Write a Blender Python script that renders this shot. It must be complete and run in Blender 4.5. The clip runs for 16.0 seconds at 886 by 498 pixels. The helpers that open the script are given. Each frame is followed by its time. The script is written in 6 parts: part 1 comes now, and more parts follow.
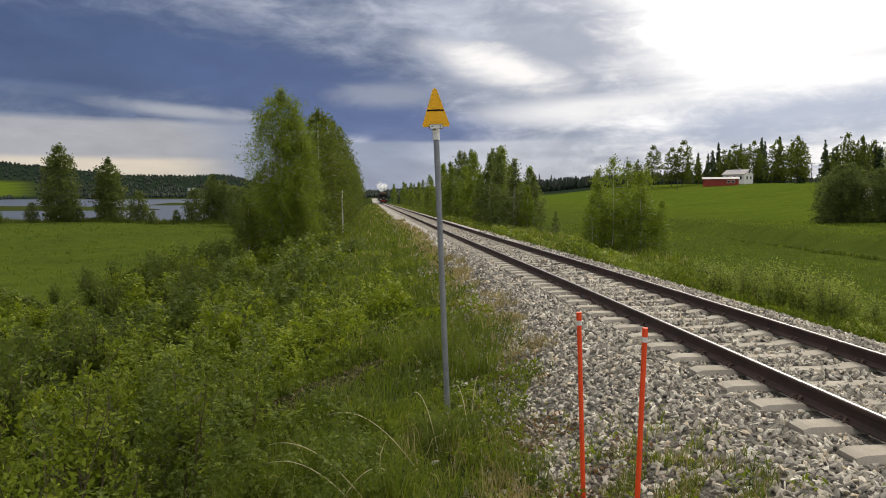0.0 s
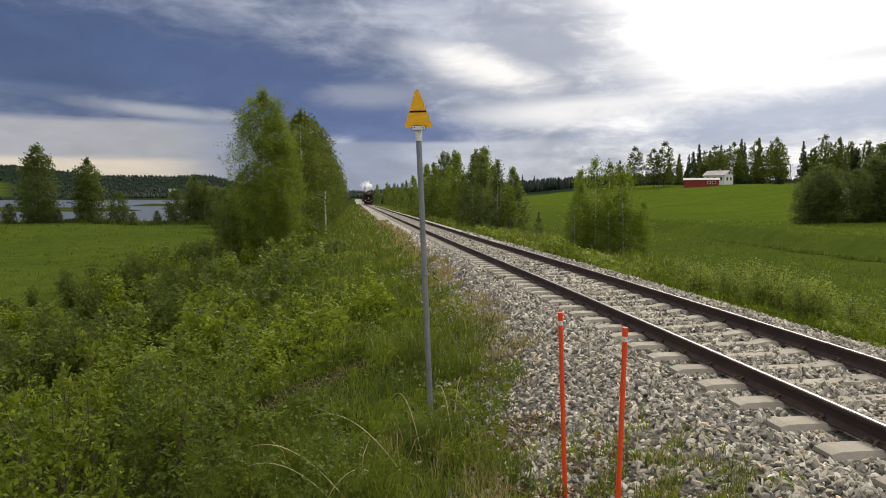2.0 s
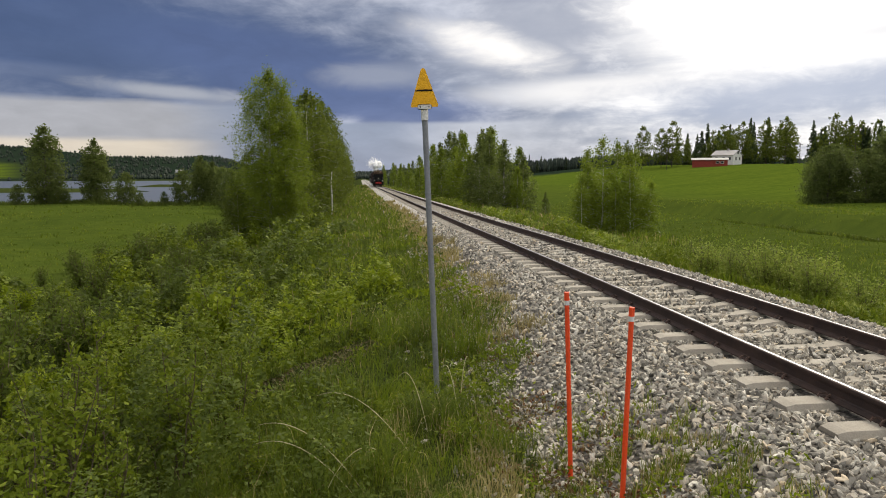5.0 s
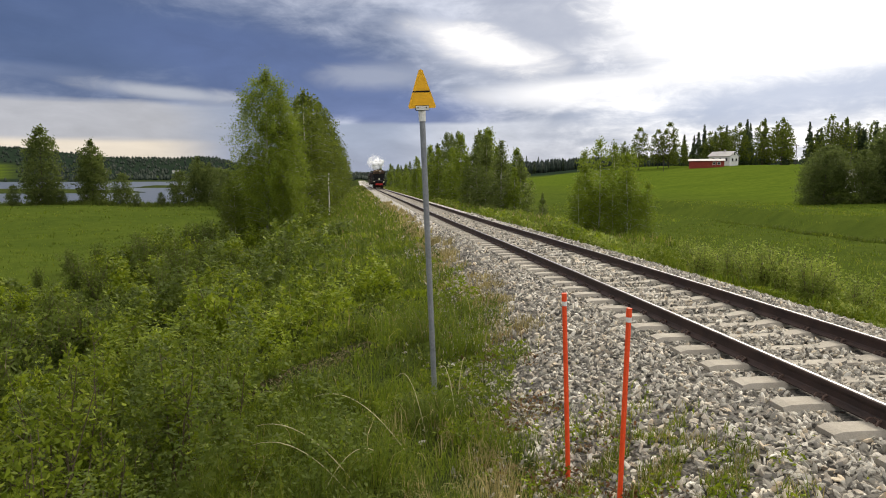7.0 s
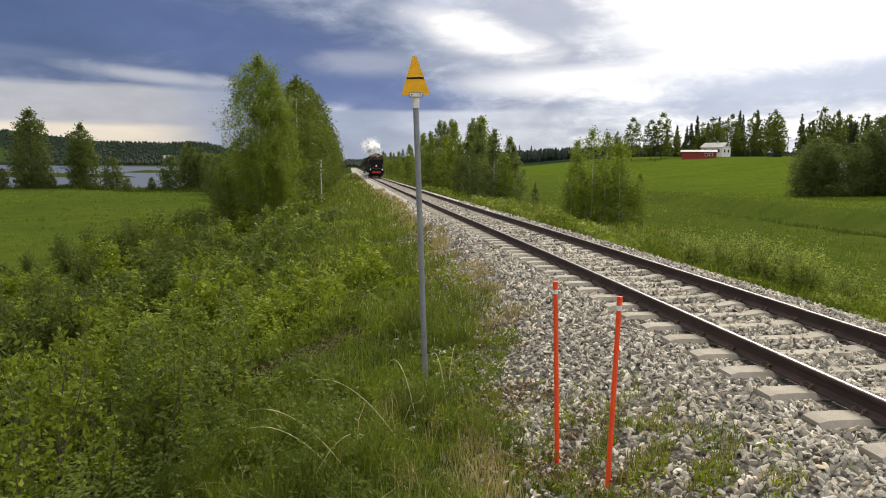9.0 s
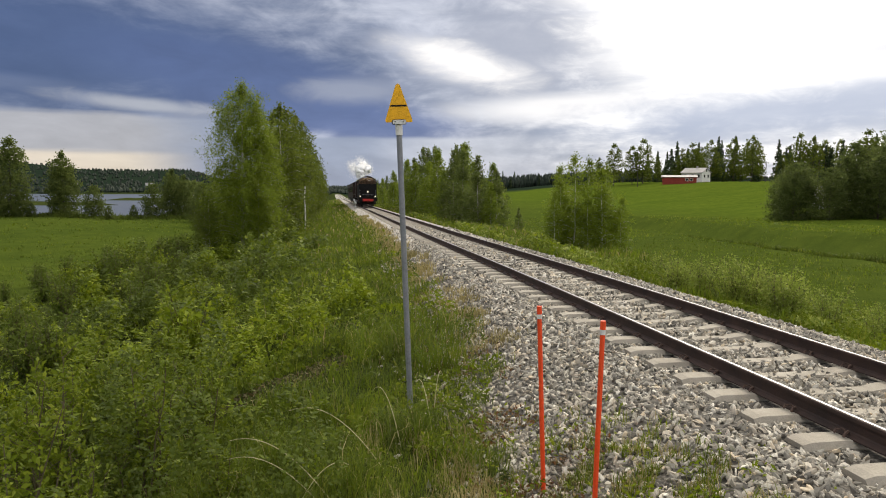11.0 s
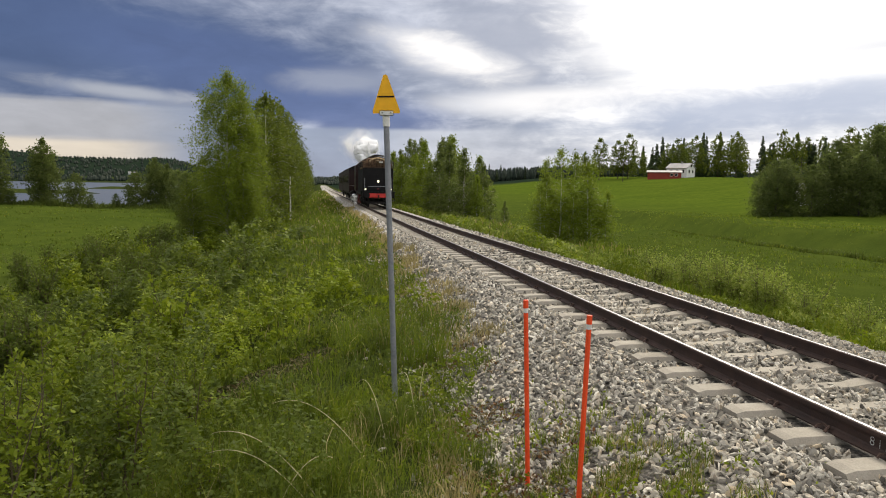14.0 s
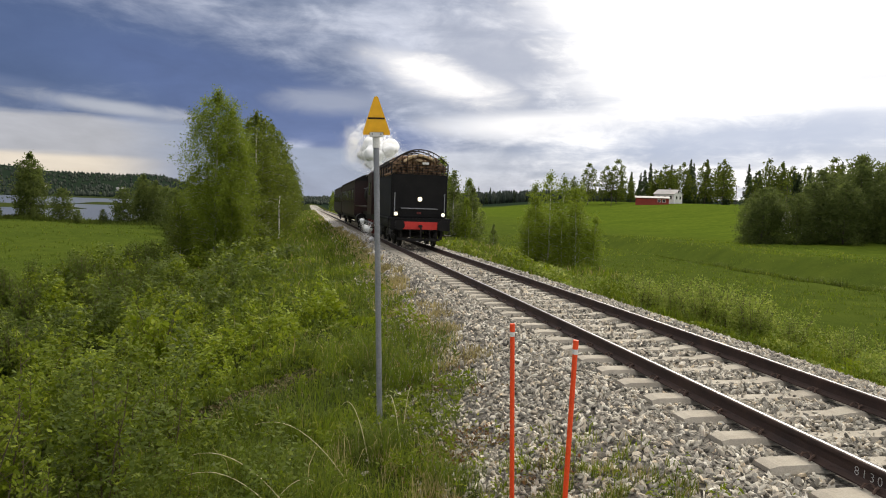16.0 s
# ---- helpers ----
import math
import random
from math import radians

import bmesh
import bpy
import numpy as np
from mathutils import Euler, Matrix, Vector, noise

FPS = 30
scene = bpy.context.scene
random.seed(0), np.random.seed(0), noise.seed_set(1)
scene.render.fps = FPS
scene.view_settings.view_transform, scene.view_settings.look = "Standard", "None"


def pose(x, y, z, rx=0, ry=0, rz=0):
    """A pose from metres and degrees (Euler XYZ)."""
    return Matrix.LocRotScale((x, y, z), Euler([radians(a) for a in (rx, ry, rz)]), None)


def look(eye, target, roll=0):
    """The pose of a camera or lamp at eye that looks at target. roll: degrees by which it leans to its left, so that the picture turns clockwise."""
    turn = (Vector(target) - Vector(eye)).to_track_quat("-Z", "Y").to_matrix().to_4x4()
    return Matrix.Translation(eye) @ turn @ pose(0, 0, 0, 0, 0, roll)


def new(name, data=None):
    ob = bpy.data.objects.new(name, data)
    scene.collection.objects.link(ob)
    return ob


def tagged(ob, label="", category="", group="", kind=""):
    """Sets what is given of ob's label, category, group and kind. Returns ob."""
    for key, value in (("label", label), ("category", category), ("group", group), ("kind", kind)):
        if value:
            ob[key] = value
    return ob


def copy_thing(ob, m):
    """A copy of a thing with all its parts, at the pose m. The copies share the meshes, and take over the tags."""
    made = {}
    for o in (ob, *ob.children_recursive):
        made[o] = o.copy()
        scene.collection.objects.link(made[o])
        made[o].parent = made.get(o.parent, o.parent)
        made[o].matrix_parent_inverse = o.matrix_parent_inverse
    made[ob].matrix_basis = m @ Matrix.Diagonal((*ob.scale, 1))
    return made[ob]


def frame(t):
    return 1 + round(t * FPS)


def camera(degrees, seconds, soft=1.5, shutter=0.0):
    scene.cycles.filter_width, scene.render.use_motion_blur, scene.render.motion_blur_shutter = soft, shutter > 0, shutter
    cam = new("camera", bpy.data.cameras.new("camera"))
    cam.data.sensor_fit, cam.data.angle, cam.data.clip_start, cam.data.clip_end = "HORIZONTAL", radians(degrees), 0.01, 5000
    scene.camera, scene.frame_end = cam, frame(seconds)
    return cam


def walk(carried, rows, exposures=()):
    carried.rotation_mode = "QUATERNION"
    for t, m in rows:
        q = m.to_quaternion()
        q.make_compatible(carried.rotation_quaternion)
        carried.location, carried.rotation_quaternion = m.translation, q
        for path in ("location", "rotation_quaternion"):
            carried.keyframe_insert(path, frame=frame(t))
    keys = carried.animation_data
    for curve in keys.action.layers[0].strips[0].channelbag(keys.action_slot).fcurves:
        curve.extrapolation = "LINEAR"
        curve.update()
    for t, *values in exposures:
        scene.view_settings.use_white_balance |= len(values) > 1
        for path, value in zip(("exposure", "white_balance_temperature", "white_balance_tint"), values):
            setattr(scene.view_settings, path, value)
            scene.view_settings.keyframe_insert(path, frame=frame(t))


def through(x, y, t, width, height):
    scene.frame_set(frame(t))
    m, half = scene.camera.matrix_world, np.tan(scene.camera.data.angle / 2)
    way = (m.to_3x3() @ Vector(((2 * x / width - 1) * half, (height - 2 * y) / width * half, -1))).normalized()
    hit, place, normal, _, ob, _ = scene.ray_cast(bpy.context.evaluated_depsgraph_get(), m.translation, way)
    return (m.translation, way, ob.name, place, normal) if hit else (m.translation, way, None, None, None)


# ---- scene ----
# ---- camera ----
EYE = 1.77          # above the top of the rails at the camera
XC = 4.87           # middle of the track
GAUGE = 1.596       # between the middles of the rail heads


def aim(x, y, z, yaw, pitch, roll):
    turn = Matrix.Rotation(radians(yaw), 4, "Z") @ Matrix.Rotation(radians(pitch), 4, "X") @ Matrix.Rotation(radians(roll), 4, "Y")
    return Matrix.Translation((x, y, EYE + z)) @ turn @ Matrix.Rotation(radians(90), 4, "X")


cam = camera(66.94, 16.0, soft=1.05)
# seconds; x, y, z from the mean standing place, yaw, pitch, roll
walk(cam, [
    (0.0, aim(-0.000, 0.000, 0.000, -6.20, -4.64, -0.00)),
    (0.5, aim(-0.003, -0.014, 0.000, -6.50, -5.53, -0.37)),
    (1.0, aim(0.003, -0.013, 0.000, -7.12, -5.36, 0.07)),
    (1.5, aim(0.010, -0.018, 0.004, -7.25, -4.73, 0.18)),
    (2.0, aim(0.007, -0.020, 0.003, -7.61, -4.58, 0.00)),
    (2.5, aim(0.007, -0.024, 0.007, -7.92, -4.19, 0.38)),
    (3.0, aim(0.002, -0.036, 0.003, -7.84, -4.09, 1.12)),
    (3.5, aim(0.024, -0.021, -0.004, -8.36, -5.28, 2.03)),
    (4.0, aim(0.021, -0.018, -0.003, -7.91, -5.72, 1.30)),
    (6.5, aim(0.004, 0.006, -0.007, -6.85, -6.90, -0.33)),
    (7.0, aim(0.007, -0.015, -0.003, -7.29, -6.16, 0.06)),
    (7.5, aim(-0.002, -0.043, -0.001, -7.29, -5.87, 0.98)),
    (8.0, aim(-0.001, -0.043, -0.007, -7.58, -6.65, 0.50)),
    (8.5, aim(0.007, -0.030, -0.009, -7.67, -7.42, 0.15)),
    (9.0, aim(0.004, -0.024, -0.011, -7.98, -7.16, -0.59)),
    (9.5, aim(0.012, -0.020, -0.009, -8.55, -6.25, -0.56)),
    (10.0, aim(0.009, -0.023, -0.005, -9.52, -5.07, -0.28)),
    (10.2, aim(0.010, -0.039, -0.010, -9.23, -5.06, -0.37)),
    (12.3, aim(-0.001, -0.020, -0.010, -9.73, -4.69, -0.17)),
    (12.5, aim(0.000, -0.011, -0.014, -9.92, -5.78, -0.38)),
    (13.0, aim(0.005, 0.002, -0.015, -9.44, -7.23, -0.53)),
    (13.5, aim(0.005, 0.007, -0.008, -10.01, -6.30, -1.07)),
    (14.0, aim(0.003, -0.002, -0.010, -10.55, -5.57, -0.99)),
    (14.5, aim(0.008, -0.013, -0.007, -11.03, -5.29, -1.32)),
    (15.0, aim(0.022, -0.016, -0.005, -12.47, -4.80, -1.39)),
    (15.5, aim(0.015, -0.002, -0.003, -11.76, -4.76, -1.90)),
    (16.0, aim(0.013, 0.006, -0.005, -11.48, -3.70, -2.04)),
], exposures=((0.0, 0.04, 6900, 10), (4.2, 0.04, 6900, 10), (6.5, 0.30, 6900, 10), (10.2, 0.32, 6900, 10), (12.3, 0.0, 6900, 10), (13.0, 0.08, 6900, 10), (14.0, 0.2, 6900, 10), (16.0, 0.26, 6900, 10)))

# ---- light ----
SUN_AZ, SUN_EL = radians(34), radians(38)      # to the right of the track's far end
world = bpy.data.worlds.new("sky")
scene.world = world
world.use_nodes = True


def sky_nodes():
    nt = world.node_tree
    nt.nodes.clear()
    add, join = nt.nodes.new, nt.links.new

    def m(op, a, b=None, c=None, clamp=False):
        n = add("ShaderNodeMath")
        n.operation, n.use_clamp = op, clamp
        for k, v in enumerate((a, b, c)):
            if v is None:
                continue
            if isinstance(v, (int, float)):
                n.inputs[k].default_value = v
            else:
                join(v, n.inputs[k])
        return n.outputs[0]

    def step(v, lo, hi):
        n = add("ShaderNodeMapRange")
        n.interpolation_type = "SMOOTHSTEP"
        join(v, n.inputs[0])
        n.inputs[1].default_value, n.inputs[2].default_value = lo, hi
        return n.outputs[0]

    def mix(f, a, b):
        n = add("ShaderNodeMix")
        n.data_type = "RGBA"
        for k, v in ((0, f), (6, a), (7, b)):
            if isinstance(v, tuple):
                n.inputs[k].default_value = (*v, 1)
            elif isinstance(v, (int, float)):
                n.inputs[k].default_value = v
            else:
                join(v, n.inputs[k])
        return n.outputs[2]

    def cloud(sx, sy, scale, detail, rough, seed, warp=0.0):
        v = add("ShaderNodeCombineXYZ")
        join(m("MULTIPLY", az, sx), v.inputs[0])
        join(m("MULTIPLY", el, sy), v.inputs[1])
        v.inputs[2].default_value = seed
        n = add("ShaderNodeTexNoise")
        n.inputs["Scale"].default_value, n.inputs["Detail"].default_value = scale, detail
        n.inputs["Roughness"].default_value, n.inputs["Distortion"].default_value = rough, warp
        join(v.outputs[0], n.inputs["Vector"])
        return n.outputs[0]

    co = add("ShaderNodeTexCoord")
    xyz = add("ShaderNodeSeparateXYZ")
    join(co.outputs["Generated"], xyz.inputs[0])
    x, y, z = xyz.outputs
    az = m("MULTIPLY", m("ARCTAN2", x, y), 180 / math.pi)
    el = m("MULTIPLY", m("ARCSINE", z), 180 / math.pi)
    fine = m("SUBTRACT", cloud(0.11, 0.26, 1.0, 8, 0.58, 7.7, 0.35), 0.5)
    wisp = m("SUBTRACT", cloud(0.22, 0.62, 1.0, 7, 0.6, 21.3, 0.5), 0.5)
    streak = m("SUBTRACT", cloud(0.06, 0.55, 1.0, 6, 0.55, 12.4, 0.3), 0.5)

    def bank(a0, e0, ra, re, tilt=0.0, edge=0.45, rag=1.3, wisps=0.8):
        """A soft cloud bank about (a0, e0) degrees, with ragged edges."""
        da = m("DIVIDE", m("SUBTRACT", az, a0), ra)
        de = m("DIVIDE", m("SUBTRACT", m("SUBTRACT", el, m("MULTIPLY", m("SUBTRACT", az, a0), tilt)), e0), re)
        d = m("SQRT", m("ADD", m("MULTIPLY", da, da), m("MULTIPLY", de, de)))
        d = m("ADD", d, m("ADD", m("MULTIPLY", fine, rag), m("MULTIPLY", wisp, wisps)))
        return step(d, 1.0 + edge, 1.0 - edge)

    nish = add("ShaderNodeTexSky")
    nish.sky_type, nish.sun_disc = "NISHITA", False
    nish.sun_elevation, nish.sun_rotation = SUN_EL, SUN_AZ
    blue = add("ShaderNodeVectorMath")
    blue.operation = "SCALE"
    join(nish.outputs[0], blue.inputs[0])
    blue.inputs[3].default_value = 0.10
    # grey ceiling, lighter towards the hidden sun
    lumps = m("ADD", m("MULTIPLY", fine, 1.1), m("ADD", m("MULTIPLY", streak, 0.8), m("MULTIPLY", wisp, 0.5)))
    grey = mix(step(lumps, -0.34, 0.36), (0.20, 0.245, 0.36), (0.47, 0.51, 0.62))
    bright = mix(step(lumps, -0.30, 0.25), (0.40, 0.45, 0.57), (0.98, 0.99, 1.02))
    base = mix(step(m("ADD", az, m("MULTIPLY", fine, 22)), 8, 30), grey, bright)
    # the dark blue rain bank in three arms
    base = mix(m("MULTIPLY", bank(-22.0, 10.2, 24.0, 5.5, -0.03, 0.55, 0.8, 0.5), 0.97), base, (0.052, 0.089, 0.208))
    base = mix(m("MULTIPLY", bank(-6.0, 8.6, 12.0, 2.7, -0.16, 0.5, 1.1, 0.7), 0.95), base, (0.072, 0.113, 0.260))
    base = mix(m("MULTIPLY", bank(2.8, 5.6, 8.5, 1.6, -0.05, 0.5, 0.8, 0.5), 0.92), base, (0.088, 0.135, 0.305))
    base = mix(m("MULTIPLY", bank(-25.0, 7.6, 6.0, 0.5, -0.02, 0.6, 1.0), 0.5), base, (0.13, 0.17, 0.29))
    # rain veil hanging from the bank's sharp lower edge, warm slit on the horizon
    hem = m("ADD", m("ADD", el, m("MULTIPLY", step(az, -10, 1), 1.1)), m("ADD", m("MULTIPLY", streak, 0.9), m("MULTIPLY", fine, 0.8)))
    veil = mix(step(m("ADD", az, m("MULTIPLY", fine, 8)), -8, -17), (0.235, 0.285, 0.41), (0.36, 0.375, 0.43))
    veil = mix(step(m("ADD", az, m("MULTIPLY", fine, 6)), 2, 12), veil, (0.52, 0.56, 0.66))
    base = mix(m("MULTIPLY", m("MULTIPLY", step(hem, 5.85, 5.35), step(az, 24, 6)), 0.94), base, veil)
    base = mix(m("MULTIPLY", m("MULTIPLY", step(m("ADD", el, m("MULTIPLY", streak, 1.2)), 3.0, 2.3), step(az, -10, -17)), 0.75), base, (0.74, 0.66, 0.55))
    tone = add("ShaderNodeVectorMath")
    tone.operation = "SCALE"
    join(base, tone.inputs[0])
    join(m("ADD", 1.06, m("ADD", m("MULTIPLY", wisp, 0.36), m("MULTIPLY", fine, 0.42))), tone.inputs[3])
    base = tone.outputs[0]
    # pale streak in the bank
    base = mix(m("MULTIPLY", bank(-14.4, 6.5, 5.0, 0.5, -0.07, 0.7, 1.2, 1.6), 0.66), base, (0.48, 0.51, 0.58))
    base = mix(m("MULTIPLY", bank(1.5, 8.2, 3.5, 0.8, 0.0, 0.8, 1.8, 1.6), 0.5), base, (0.42, 0.46, 0.56))
    # grey shoulders against the white
    base = mix(m("MULTIPLY", bank(15.5, 11.8, 7.0, 3.8, 0.1, 0.7), 0.9), base, (0.36, 0.40, 0.51))
    # burnt-out cloud round the sun
    base = mix(bank(39.0, 17.5, 17.5, 9.8, 0.0, 0.35, 0.9, 0.7), base, (1.5, 1.49, 1.47))
    base = mix(m("MULTIPLY", bank(10.8, 10.6, 4.6, 1.35, -0.22, 0.7, 1.5, 1.5), 0.95), base, (1.0, 1.0, 1.02))
    base = mix(m("MULTIPLY", bank(20.0, 7.0, 9.0, 0.9, 0.04, 0.7, 1.5), 0.8), base, (0.95, 0.96, 1.0))
    # blue-grey streaks low on the bright side
    base = mix(m("MULTIPLY", bank(36.0, 6.2, 13.0, 1.8, 0.06, 0.7, 1.2, 1.2), 0.85), base, (0.36, 0.43, 0.60))
    base = mix(m("MULTIPLY", bank(43.0, 10.2, 8.0, 0.9, 0.05, 0.7, 1.5, 1.4), 0.6), base, (0.45, 0.49, 0.60))
    base = mix(0.95, blue.outputs[0], base)
    # the high overcast overhead and behind
    base = mix(step(el, 24, 48), base, (1.22, 1.22, 1.24))
    bg = add("ShaderNodeBackground")
    join(base, bg.inputs[0])
    bg.inputs[1].default_value = 1.0
    out = add("ShaderNodeOutputWorld")
    join(bg.outputs[0], out.inputs[0])


sky_nodes()
sun = new("sun", bpy.data.lights.new("sun", "SUN"))
sun.data.energy, sun.data.angle, sun.data.color = 2.4, radians(16), (1.0, 0.93, 0.79)
sun.matrix_world = look((0, 0, 60), Vector((0, 0, 60)) - Vector((math.sin(SUN_AZ) * math.cos(SUN_EL), math.cos(SUN_AZ) * math.cos(SUN_EL), math.sin(SUN_EL))))

# ---- materials ----
def material(name, rough=0.7, metal=0.0, spec=0.5):
    mat = bpy.data.materials.new(name)
    mat.use_nodes = True
    b = mat.node_tree.nodes["Principled BSDF"]
    b.inputs["Roughness"].default_value, b.inputs["Metallic"].default_value = rough, metal
    b.inputs["Specular IOR Level"].default_value = spec
    return mat, mat.node_tree, b


def ramp(nt, source, stops):
    n = nt.nodes.new("ShaderNodeValToRGB")
    els = n.color_ramp.elements
    while len(els) < len(stops):
        els.new(0.5)
    for e, (p, c) in zip(els, stops):
        e.position, e.color = p, (*c, 1)
    nt.links.new(source, n.inputs[0])
    return n.outputs[0]


def noise_of(nt, scale, detail=4, rough=0.55, stretch=(1, 1, 1)):
    g = nt.nodes.new("ShaderNodeNewGeometry")
    mp = nt.nodes.new("ShaderNodeMapping")
    mp.inputs["Scale"].default_value = stretch
    n = nt.nodes.new("ShaderNodeTexNoise")
    n.inputs["Scale"].default_value, n.inputs["Detail"].default_value, n.inputs["Roughness"].default_value = scale, detail, rough
    nt.links.new(g.outputs["Position"], mp.inputs[0])
    nt.links.new(mp.outputs[0], n.inputs["Vector"])
    return n.outputs[0]


def local_noise(nt, scale, detail=4, stretch=(1, 1, 1)):
    g = nt.nodes.new("ShaderNodeTexCoord")
    mp = nt.nodes.new("ShaderNodeMapping")
    mp.inputs["Scale"].default_value = stretch
    n = nt.nodes.new("ShaderNodeTexNoise")
    n.inputs["Scale"].default_value, n.inputs["Detail"].default_value = scale, detail
    nt.links.new(g.outputs["Object"], mp.inputs[0])
    nt.links.new(mp.outputs[0], n.inputs["Vector"])
    return n.outputs[0]


def blend(nt, f, a, b, mode="MIX"):
    n = nt.nodes.new("ShaderNodeMix")
    n.data_type, n.blend_type = "RGBA", mode
    for k, v in ((0, f), (6, a), (7, b)):
        if isinstance(v, tuple):
            n.inputs[k].default_value = (*v, 1)
        elif isinstance(v, (int, float)):
            n.inputs[k].default_value = v
        else:
            nt.links.new(v, n.inputs[k])
    return n.outputs[2]


def bump(nt, b, height, strength, dist):
    n = nt.nodes.new("ShaderNodeBump")
    n.inputs["Strength"].default_value, n.inputs["Distance"].default_value = strength, dist
    nt.links.new(height, n.inputs["Height"])
    nt.links.new(n.outputs[0], b.inputs["Normal"])


def worn(name, dark, light, scale=6.0, rough=0.6, metal=0.0, relief=0.2, fine=60.0, depth=0.004, local=True, spec=0.4):
    """A plain surface with stains and grain at two scales."""
    mat, nt, b = material(name, rough, metal, spec)
    pick = local_noise if local else noise_of
    big, small = pick(nt, scale, 4), pick(nt, fine, 3)
    c = ramp(nt, big, [(0.3, dark), (0.7, light)])
    c = blend(nt, 0.35, c, ramp(nt, small, [(0.3, tuple(v * 0.6 for v in dark)), (0.75, light)]))
    nt.links.new(c, b.inputs["Base Color"])
    bump(nt, b, small, relief, depth)
    return mat


def leafy(name, tones, through=0.35, rough=0.55):
    """Leaves: each one its own tone, with some light through them."""
    mat, nt, b = material(name, rough, 0, 0.12)
    g = nt.nodes.new("ShaderNodeNewGeometry")
    c = ramp(nt, g.outputs["Random Per Island"], [(k / (len(tones) - 1), t) for k, t in enumerate(tones)])
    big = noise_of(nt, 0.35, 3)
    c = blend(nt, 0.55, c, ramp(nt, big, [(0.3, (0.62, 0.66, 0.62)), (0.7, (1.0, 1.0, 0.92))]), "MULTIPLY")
    # light and shade of the sprays multiplied into the leaf colour at clump scale
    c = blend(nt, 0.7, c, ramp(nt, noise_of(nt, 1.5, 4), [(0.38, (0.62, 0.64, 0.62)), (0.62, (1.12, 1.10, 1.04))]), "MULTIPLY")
    nt.links.new(c, b.inputs["Base Color"])
    t = nt.nodes.new("ShaderNodeBsdfTranslucent")
    nt.links.new(c, t.inputs[0])
    mx = nt.nodes.new("ShaderNodeMixShader")
    mx.inputs[0].default_value = through
    nt.links.new(b.outputs[0], mx.inputs[1])
    nt.links.new(t.outputs[0], mx.inputs[2])
    nt.links.new(mx.outputs[0], nt.nodes["Material Output"].inputs[0])
    return mat


def make_ground():
    mat, nt, b = material("meadow", 1.0, 0, 0.0)
    fine, mid, big = noise_of(nt, 9, 6, 0.7), noise_of(nt, 0.7, 5), noise_of(nt, 0.03, 5, 0.6, (1, 0.55, 1))
    rows = noise_of(nt, 0.30, 6, 0.65, (0.10, 1.0, 1))
    rough = blend(nt, 0.5, ramp(nt, mid, [(0.3, (0.022, 0.034, 0.009)), (0.7, (0.05, 0.07, 0.016))]), ramp(nt, fine, [(0.3, (0.018, 0.022, 0.009)), (0.75, (0.07, 0.08, 0.025))]))
    crop = blend(nt, 0.5, ramp(nt, big, [(0.38, (0.034, 0.062, 0.008)), (0.62, (0.092, 0.120, 0.014))]), ramp(nt, rows, [(0.38, (0.034, 0.064, 0.008)), (0.64, (0.112, 0.135, 0.018))]))
    patch = noise_of(nt, 0.16, 5, 0.6, (0.5, 1.0, 1))
    crop = blend(nt, 0.55, crop, ramp(nt, patch, [(0.40, (0.028, 0.052, 0.008)), (0.60, (0.108, 0.134, 0.017))]))
    crop = blend(nt, 0.45, crop, ramp(nt, fine, [(0.3, (0.034, 0.058, 0.008)), (0.7, (0.115, 0.155, 0.018))]))
    crop = blend(nt, 0.5, crop, ramp(nt, mid, [(0.3, (0.044, 0.080, 0.009)), (0.7, (0.105, 0.145, 0.016))]))
    wood = ramp(nt, noise_of(nt, 0.03, 6, 0.7), [(0.35, (0.010, 0.018, 0.013)), (0.7, (0.022, 0.034, 0.020))])
    a = nt.nodes.new("ShaderNodeAttribute")
    a.attribute_name = "cover"
    s = nt.nodes.new("ShaderNodeSeparateColor")
    nt.links.new(a.outputs["Color"], s.inputs[0])
    c = blend(nt, s.outputs[0], rough, crop)
    c = blend(nt, s.outputs[1], c, wood)
    nt.links.new(c, b.inputs["Base Color"])
    bump(nt, b, fine, 0.6, 0.12)
    return mat


def make_gravel(name, tones, cell):
    mat, nt, b = material(name, 0.85, 0, 0.3)
    g = nt.nodes.new("ShaderNodeNewGeometry")
    v = nt.nodes.new("ShaderNodeTexVoronoi")
    v.inputs["Scale"].default_value = cell
    nt.links.new(g.outputs["Position"], v.inputs["Vector"])
    s = nt.nodes.new("ShaderNodeSeparateColor")
    nt.links.new(v.outputs["Color"], s.inputs[0])
    c = ramp(nt, s.outputs[0], [(k / (len(tones) - 1), t) for k, t in enumerate(tones)])
    # shade between stones put into the colour at the cell edges
    gap_shade = ramp(nt, v.outputs["Distance"], [(0.35, (1, 1, 1)), (0.75, (0.36, 0.35, 0.33))])
    c = blend(nt, 1.0, c, gap_shade, "MULTIPLY")
    c = blend(nt, 0.4, c, ramp(nt, noise_of(nt, 0.5, 4), [(0.35, (0.7, 0.68, 0.66)), (0.7, (1, 1, 1))]), "MULTIPLY")
    nt.links.new(c, b.inputs["Base Color"])
    bump(nt, b, v.outputs["Distance"], -0.9, 0.03)
    return mat


